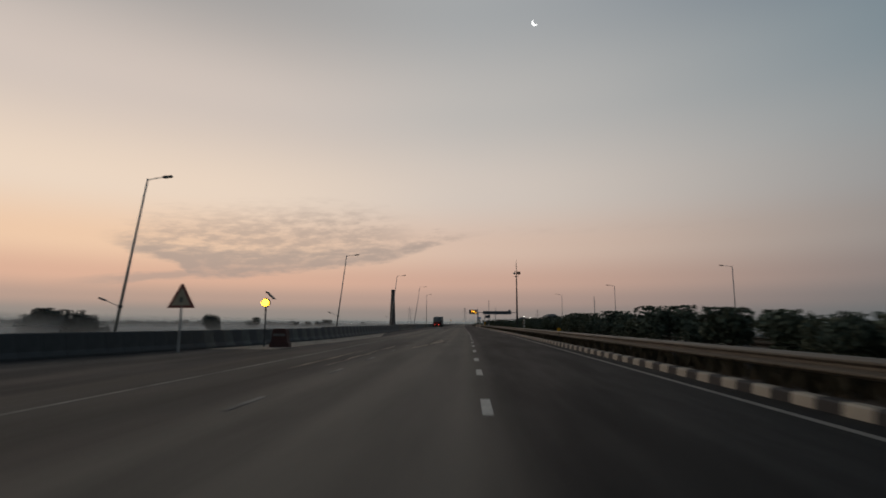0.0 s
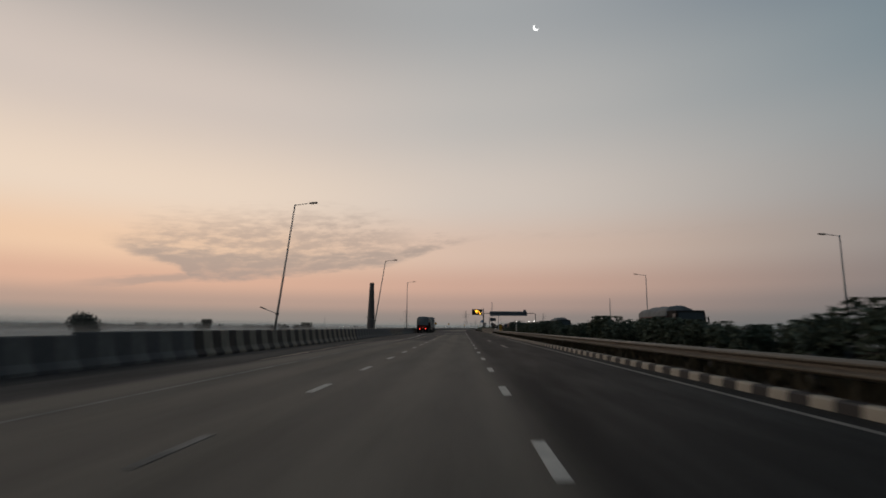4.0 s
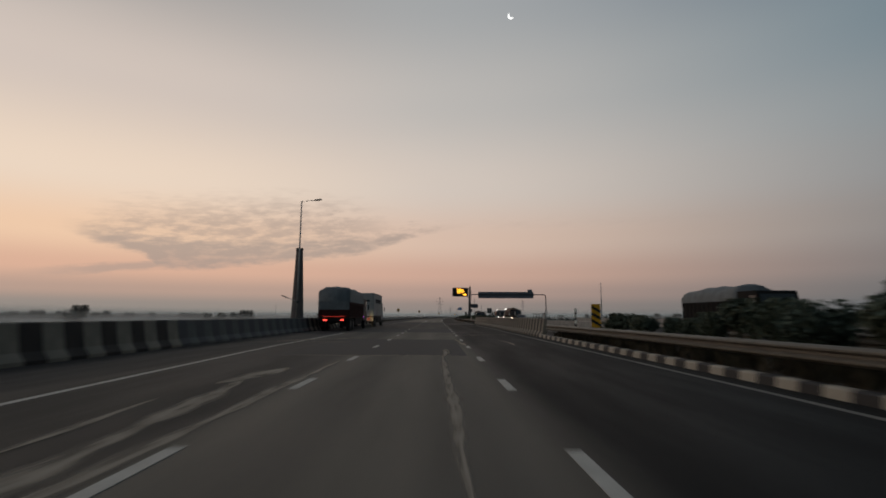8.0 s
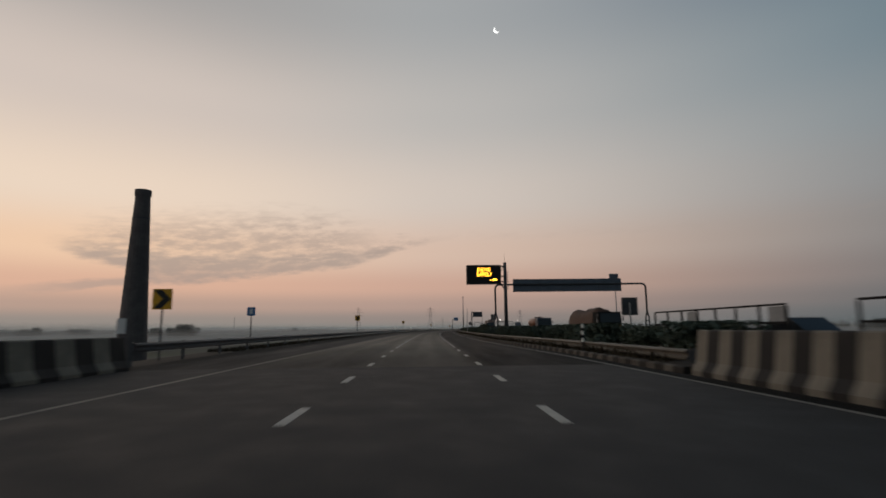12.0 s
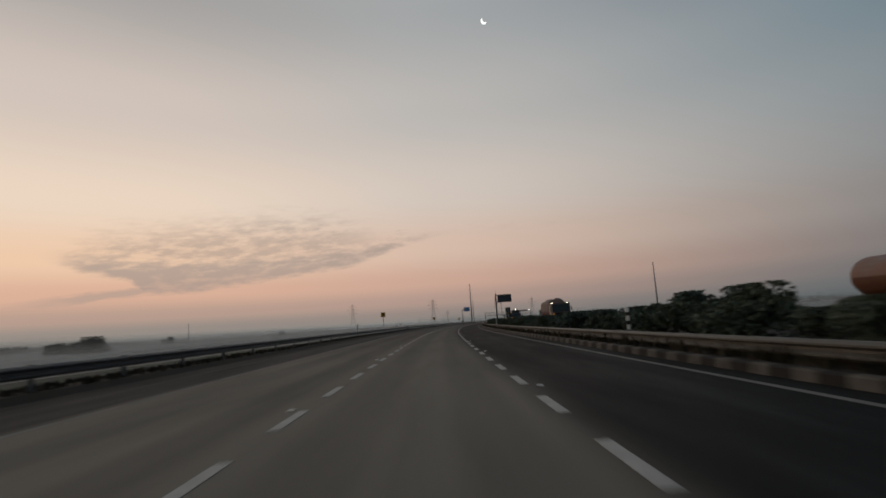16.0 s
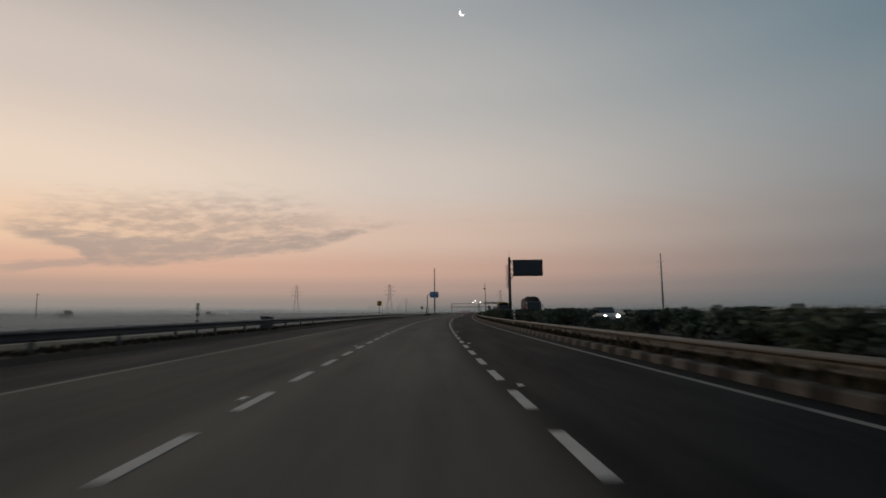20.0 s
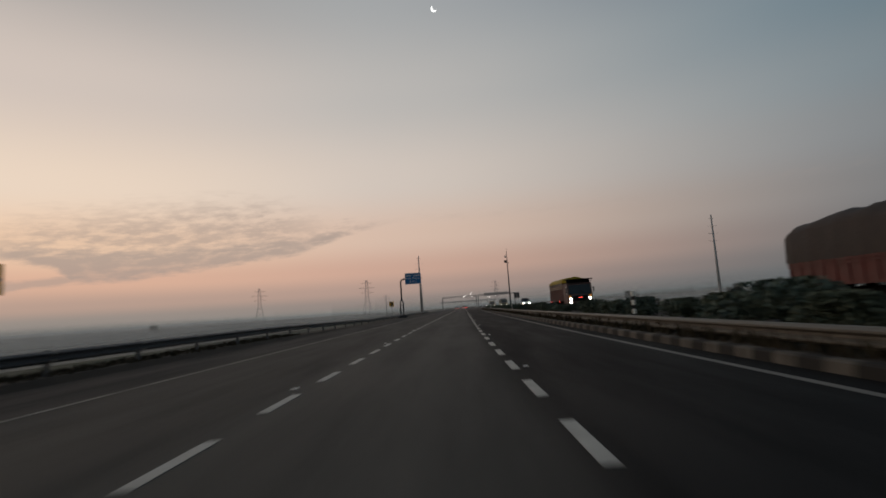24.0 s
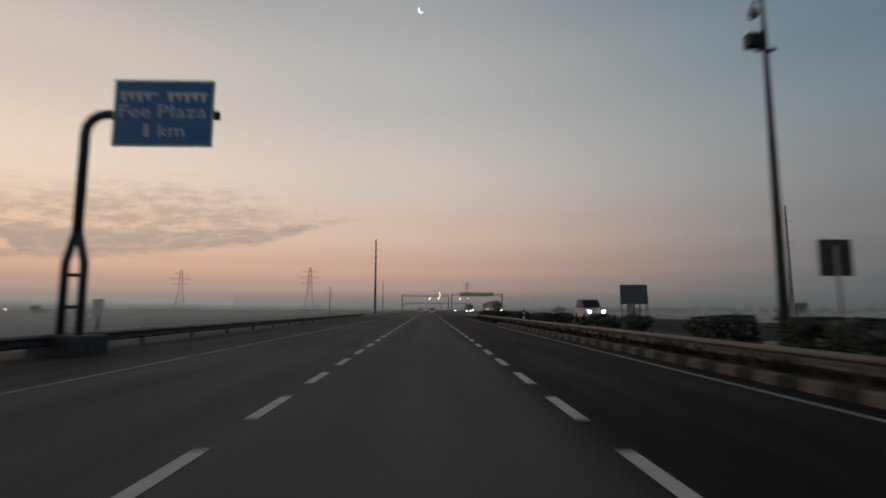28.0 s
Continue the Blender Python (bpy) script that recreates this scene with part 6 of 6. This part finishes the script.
def lorry(label, m, length, body_mat, cab_mat, tarp_mat=None, crest=0.8, side_high=1.35, bars=None, visor=None, roof_lamps=False, tank=False, w=1.22, power=0.55, tail_mat=TAIL):
    """A lorry of that length, its tail at y = 0, facing +y."""
    ob = thing("truck", label, "truck", "trucks on the road", m=m)
    y1 = length - 2.25
    part("chassis", Shape().box(-0.45, 0.45, 0.1, length - 0.5, 0.62, 0.92), TRUCK_DARK, ob)
    if tank:
        rows = [[(w * math.cos(a), y, 1.95 + 0.92 * math.sin(a)) for a in [2 * math.pi * k / 24 for k in range(25)]] for y in (0.0, 0.12, y1 - 0.25, y1 - 0.12)]
        for row, k in ((rows[0], 0.86), (rows[3], 0.86)):
            row[:] = [(x * k, y, 1.95 + (z - 1.95) * k) for x, y, z in row]
        sh = Shape().sheet(rows)
        sh.f += [tuple(range(24)), tuple(range(75, 99))]
        t = part("tank", sh, body_mat, ob, smooth=True)
        for y in (y1 * 0.25, y1 * 0.5, y1 * 0.75):
            part("hatch", Shape().tube([(0, y, 2.8), (0, y, 3.0)], 0.28, 14), TRUCK_DARK, t)
        part("skirt", Shape().box(-w, w, 0.1, y1 - 0.3, 0.92, 1.15), TRUCK_DARK, ob)
    else:
        z0, z1 = 1.02, 1.02 + side_high
        bed = part("cargo_body", Shape().box(-w, w, 0.0, y1 - 0.12, z0, z1, bevel=0.02), body_mat, ob)
        if tarp_mat:
            for k in range(int(y1 / 0.62)):
                for sx in (-1, 1):
                    part("rib", Shape().box(*sorted((sx * w, sx * (w + 0.04))), 0.1 + 0.62 * k, 0.17 + 0.62 * k, z0, z1), body_mat, bed)
            for z in (z0 + 0.02, z1 - 0.22, z1 - 0.10):
                for sx in (-1, 1):
                    part("side_rail", Shape().box(*sorted((sx * (w + 0.04), sx * (w + 0.055))), 0.02, y1 - 0.14, z, z + 0.05), bars or body_mat, bed)
    if tarp_mat:
        tarp("tarpaulin", ob, -0.03, y1 - 0.1, 1.02 + side_high - 0.02, crest, tarp_mat, length, w + 0.02, power)
    cab_parts(ob, y1, length, cab_mat, w=min(w, 1.2), visor=visor)
    if roof_lamps:
        for sx in (-1, 1):
            part("roof_lamp", Shape().box(sx * 0.98 - 0.10, sx * 0.98 + 0.10, length - 0.50, length - 0.38, 2.754, 2.80, bevel=0.015), HEAD_FAR, ob, "white glowing roof lamp")
            part("side_panel", Shape().box(*sorted((sx * 1.20, sx * 1.214)), length - 2.0, length - 1.15, 0.9, 2.5), CREAM, ob, "cream cab side")
    for y in (1.15, 2.45):
        for sx in (-1, 1):
            wheel(ob, sx * (w - 0.2), y)
    for sx in (-1, 1):
        part("mudguard", Shape().box(sx * (w - 0.3) - 0.26, sx * (w - 0.3) + 0.26, 0.15, 0.18, 0.35, 1.0), TRUCK_DARK, ob)
        part("tail_lamp", Shape().box(sx * 0.66 - 0.15, sx * 0.66 + 0.15, -0.05, -0.02, 0.81, 0.90), tail_mat, ob, "glowing red lamp")
    part("bumper", Shape().box(-w, w, -0.02, 0.08, 0.72, 1.0, bevel=0.02), TRUCK_DARK, ob)
    return ob


# the two lorries in the near carriageway
l1 = lorry("lorry with a red body and a bulging grey tarpaulin", at(179.4, -9.3), 10.6, TRUCK_MAROON, CAB_TAN, TARP_GREY, 1.18, 1.25, TRUCK_MAROON, power=0.2)
for sx in (-1, 1):
    part("side_guard", Shape().box(sx * 1.17 - 0.02, sx * 1.17 + 0.02, 3.1, 7.3, 0.45, 1.0), TRUCK_DARK, l1)
    part("tool_box", Shape().box(sx * 0.98 - 0.2, sx * 0.98 + 0.2, 3.4, 4.6, 0.5, 0.98, bevel=0.03), TRUCK_DARK, l1)
part("side_marker", Shape().box(1.275, 1.30, 7.45, 7.62, 1.10, 1.15), MAGENTA, l1, "small magenta glowing lamp")
for sx in (-1, 1):
    beam = bpy.data.lights.new("headlamp_beam", "SPOT")
    beam.energy, beam.color, beam.spot_size, beam.spot_blend, beam.shadow_soft_size = 320.0, (1.0, 0.80, 0.42), radians(34), 0.9, 0.1
    o = new("headlamp_beam", beam)
    o.parent, o.matrix_basis = l1, pose(sx * 0.95, 10.70, 0.86, 83)
part("tarpaulin_flap", Shape().box(-1.22, 1.22, -0.075, -0.03, 1.66, 2.32, bevel=0.02), TARP_GREY, l1)
# the bar only reflects; its red shine is put in as weak emission
part("reflective_bar", Shape().box(-0.85, 0.85, -0.045, -0.005, 1.12, 1.145), TAIL_DIM, l1, "dim red glowing strip")
l2 = lorry("white box lorry with a faded dark logo strip", at(195.4, -9.25), 10.2, TRUCK_DARK, BOX_GREY, None, side_high=0.12, w=1.2, tail_mat=TAIL_DIM)
van = part("box_body", Shape().box(-1.24, 1.24, -0.05, 8.35, 1.14, 3.66, bevel=0.05), BOX_GREY, l2)
# dark panels added in place of the shadow under the body
for sx in (-1, 1):
    part("shadow_skirt", Shape().box(sx * 1.19 - 0.02, sx * 1.19 + 0.02, 3.1, 7.9, 0.42, 1.13), TRUCK_DARK, l2)
along_x = Matrix(((0, 1, 0, -1.1), (1, 0, 0, 0), (0, 0, 1, 0), (0, 0, 0, 1)))
part("wind_deflector", Shape().prism([(8.36, 2.754), (9.4, 2.754), (9.38, 2.84), (8.62, 3.5), (8.36, 3.58)], 2.2, along_x), BOX_GREY, l2, "sloping deflector on the cab roof")
for z, high in ((1.145, 0.14), (3.56, 0.06)):
    part("edge_rail", Shape().box(1.242, 1.262, -0.02, 8.32, z, z + high), DARK_STEEL, van)
for k in range(7):
    part("rib", Shape().box(1.242, 1.246, 0.9 + k * 1.1, 0.93 + k * 1.1, 1.29, 3.52), BOX_GREY, van)
for k, (a, b) in enumerate(((1.3, 2.0), (2.12, 2.6), (2.7, 3.45), (3.55, 4.3), (4.4, 5.0), (5.1, 5.75), (5.85, 6.5))):
    part("logo_bar", Shape().box(1.254, 1.262, a, b, 2.58 + 0.05 * (k % 2), 3.04), TRUCK_MAROON if k % 3 == 1 else LOGO_DARK, van)
part("logo_bar", Shape().box(-0.8, 0.75, -0.062, -0.052, 2.72, 2.92), LOGO_DARK, van)
part("rear_plate", Shape().box(-1.18, 1.18, -0.032, -0.021, 0.62, 1.03), WHITE, l2, "pale rear plate in the beam of another lorry")
part("door_seam", Shape().box(-0.02, 0.02, -0.075, -0.051, 1.25, 3.55), DARK_STEEL, van)
for x in (-0.9, -0.35, 0.35, 0.9):
    part("lock_bar", Shape().tube([(x, -0.08, 1.2), (x, -0.08, 3.6)], 0.022, 6), STEEL, van)
# amber glows added for headlamp light reflected on the lower rear
for x in (-0.55, 0.15, 0.85):
    part("reflection_glow", Shape().box(x - 0.10, x + 0.10, -0.075, -0.03, 1.05, 1.10, bevel=0.01), INDICATOR, l2, "dim amber glow")

# lorries in the oncoming carriageway, facing the camera
for s, u, length, args in (
        (121.0, 18.5, 9.6, dict(label="lorry with a dull red body under a blue-grey tarpaulin", body_mat=TRUCK_RED, cab_mat=TRUCK_DARK, tarp_mat=TARP_GREY, crest=0.9, side_high=1.3)),
        (177.5, 18.6, 9.6, dict(label="dark lorry with an arched grey tarpaulin", body_mat=TRUCK_DARK, cab_mat=TRUCK_DARK, tarp_mat=TARP_GREY, crest=1.0, side_high=1.2)),
        (278.0, 17.9, 12.5, dict(label="long lorry with a brown lumpy covered load", body_mat=TRUCK_DARK, cab_mat=TRUCK_DARK, tarp_mat=TARP_BROWN, crest=1.75, side_high=0.45)),
        (309.5, 18.0, 9.8, dict(label="lorry with a rust-red tank", body_mat=TRUCK_ORANGE, cab_mat=CAB_BLUE, tank=True)),
        (365.2, 13.6, 9.4, dict(label="dull red lorry with a tall tan tarpaulin and roof lamps", body_mat=TRUCK_RED, cab_mat=CAB_BROWN, tarp_mat=TARP_TAN, crest=1.6, side_high=0.72, roof_lamps=True, power=0.32)),
        (463.5, 13.5, 9.8, dict(label="lorry with a red body under a tall flat-topped dark tarpaulin", body_mat=TRUCK_RED, cab_mat=CAB_BLUE, tarp_mat=TARP_DARK, crest=1.62, side_high=0.95, power=0.2)),
        # three far lorries: cream stands in for haze and headlamp glow
        (690.0, 17.5, 10.0, dict(label="lorry with a brown covered body far ahead", body_mat=CREAM, cab_mat=CREAM, tarp_mat=TARP_BROWN, crest=0.6, side_high=1.6)),
        (650.0, 14.5, 10.0, dict(label="lorry with a grey covered body far ahead", body_mat=CREAM, cab_mat=CREAM, tarp_mat=TARP_GREY, crest=0.6, side_high=1.6)),
        (722.0, 14.0, 9.6, dict(label="lorry with a brown covered body far ahead", body_mat=TRUCK_RED, cab_mat=CREAM, tarp_mat=TARP_BROWN, crest=0.6, side_high=1.5))):
    lorry(m=at(s, u, 0.02, 180), length=length, **args)

LONG = 10.4
l3 = lorry("tall red lorry with cream stripes and a yellow tarpaulin", at(504.8, 10.9, 0.02, 180), LONG, TRUCK_WINE, CAB_BROWN, TARP_YELLOW, 0.55, 1.85, STRIPE_OLD)
for z in (2.28, 2.45, 2.62, 2.76):
    part("stripe", Shape().box(1.262, 1.274, 0.05, LONG - 2.4, z, z + 0.06), CREAM, l3, "pale painted stripe")
part("roof_board", Shape().box(-1.12, 1.12, LONG - 0.85, LONG - 0.35, 2.754, 3.06, bevel=0.05), TRUCK_DARK, l3, "dark board over the windscreen")
part("visor", Shape().box(-1.32, 1.32, LONG - 1.1, LONG + 0.05, 3.064, 3.12, bevel=0.02), TRUCK_DARK, l3, "dark overhanging roof rack")
part("cab_panel", Shape().box(-1.15, 1.15, LONG + 0.004, LONG + 0.018, 1.0, 1.52), CAB_BLUE, l3, "slate painted nose")
part("wiper", Shape().tube([(-0.5, LONG + 0.03, 1.62), (0.1, LONG - 0.06, 2.1)], 0.012, 5), TRUCK_DARK, l3)
part("door", Shape().box(1.201, 1.216, LONG - 1.15, LONG - 0.2, 0.85, 1.62), CAB_BROWN, l3)
for sx in (-1, 1):
    part("roof_stay", Shape().tube([(sx * 1.1, LONG - 0.4, 2.7), (sx * 1.25, LONG, 3.07)], 0.025, 6), TRUCK_DARK, l3)
    part("headlamp", Shape().tube([(sx * 0.95, LONG + 0.0, 1.16), (sx * 0.95, LONG + 0.05, 1.16)], 0.10, 14), HEAD, l3, "shining headlamp")
    part("cab_marker", Shape().box(sx * 1.0 - 0.12, sx * 1.0 + 0.12, LONG + 0.02, LONG + 0.035, 1.44, 1.49), INDICATOR, l3, "dim amber glow")
part("grille_lamp", Shape().box(-0.20, 0.20, LONG + 0.022, LONG + 0.045, 1.26, 1.33), TAIL, l3, "glowing red lamp")
for y in (0.35, 1.1, 5.9):
    part("side_marker", Shape().box(1.26, 1.285, y, y + 0.16, 0.98, 1.06), TAIL, l3, "glowing red lamp")


def car(label, m):
    ob = thing("car", label, "car", "cars on the road", m=m)
    low = [(0.0, 0.32), (0.05, 0.80), (0.5, 0.93), (3.1, 0.90), (3.9, 0.78), (4.05, 0.55), (4.0, 0.30)]
    cabin = [(0.25, 0.93), (0.75, 1.42), (1.0, 1.48), (2.0, 1.46), (2.9, 0.93)]
    side = Matrix(((0, 1, 0, -0.82), (1, 0, 0, 0), (0, 0, 1, 0), (0, 0, 0, 1)))
    part("body", Shape().prism(low, 1.64, side), TRUCK_WHITE, ob)
    part("cabin", Shape().prism(cabin, 1.44, Matrix.Translation((0.10, 0, 0)) @ side), PANE, ob)
    for sx in (-1, 1):
        part("tail_lamp", Shape().box(sx * 0.62 - 0.14, sx * 0.62 + 0.14, -0.03, 0.03, 0.68, 0.80), TAIL, ob, "glowing red lamp")
        part("headlamp", Shape().tube([(sx * 0.58, 3.95, 0.66), (sx * 0.58, 4.06, 0.66)], 0.10, 12), HEAD, ob, "shining headlamp")
        for y in (0.75, 3.25):
            wheel(ob, sx * 0.76, y, 0.31)
    return ob


car("small pale car with glowing tail lamps far ahead", at(655.0, -0.6))
car("small pale car coming the other way with bright headlamps", at(416.0, 14.2, 0.02, 180))
car("small pale car coming the other way with bright headlamps", at(71.0, 15.0, 0.02, 180))
car("small pale car coming the other way with bright headlamps", at(232.0, 13.6, 0.02, 180))

van_m = at(570.0, 14.0, 0.02, 180) @ Matrix.Diagonal((1.12, 1.1, 1.45, 1))
car("tall pale van coming the other way with bright headlamps", van_m)
for s, u in ((690.0, -4.4), (722.0, 0.4), (768.0, -3.8)):
    car("small pale car with glowing tail lamps far ahead", at(s, u))
for s, u in ((698.0, 12.0), (735.0, 15.6), (790.0, 12.4), (850.0, 16.0)):
    car("small pale car coming the other way with bright headlamps", at(s, u, 0.02, 180))

# two floodlight masts far off to the right of the toll plaza
for x in (116.0, 129.0):
    mast = thing("street_lamp", "tall floodlight mast shining in the mist far off", "street lamp", "lit lamps before the toll plaza", m=pose(x, 1247, -3.2))
    part("pole", Shape().tube([(0, 0, 0), (0, 0, 19.0)], [0.24, 0.12], 8), STEEL_HAZED, mast)
    part("lamp", Shape().box(-0.8, 0.8, -0.2, 0.2, 19.0, 19.7, bevel=0.1), MIST_LAMP, mast, "shining white lamp")

# lights of farms and villages far out in the mist
for x, y, z in ((-131, 764, 0.6), (-210, 900, 1.0)):
    fl = thing("field_lamp", "small lit lamp on a post far out in the fields", "lamp", "lamps in the fields", m=pose(x, y, -3.2))
    part("post", Shape().tube([(0, 0, 0), (0, 0, z + 3.2)], 0.06, 6), DARK_STEEL, fl)
    part("lamp", Shape().tube([(0, 0, z + 3.2), (0, 0, z + 3.55)], [0.22, 0.16], 8), MIST_LAMP, fl, "shining white lamp")
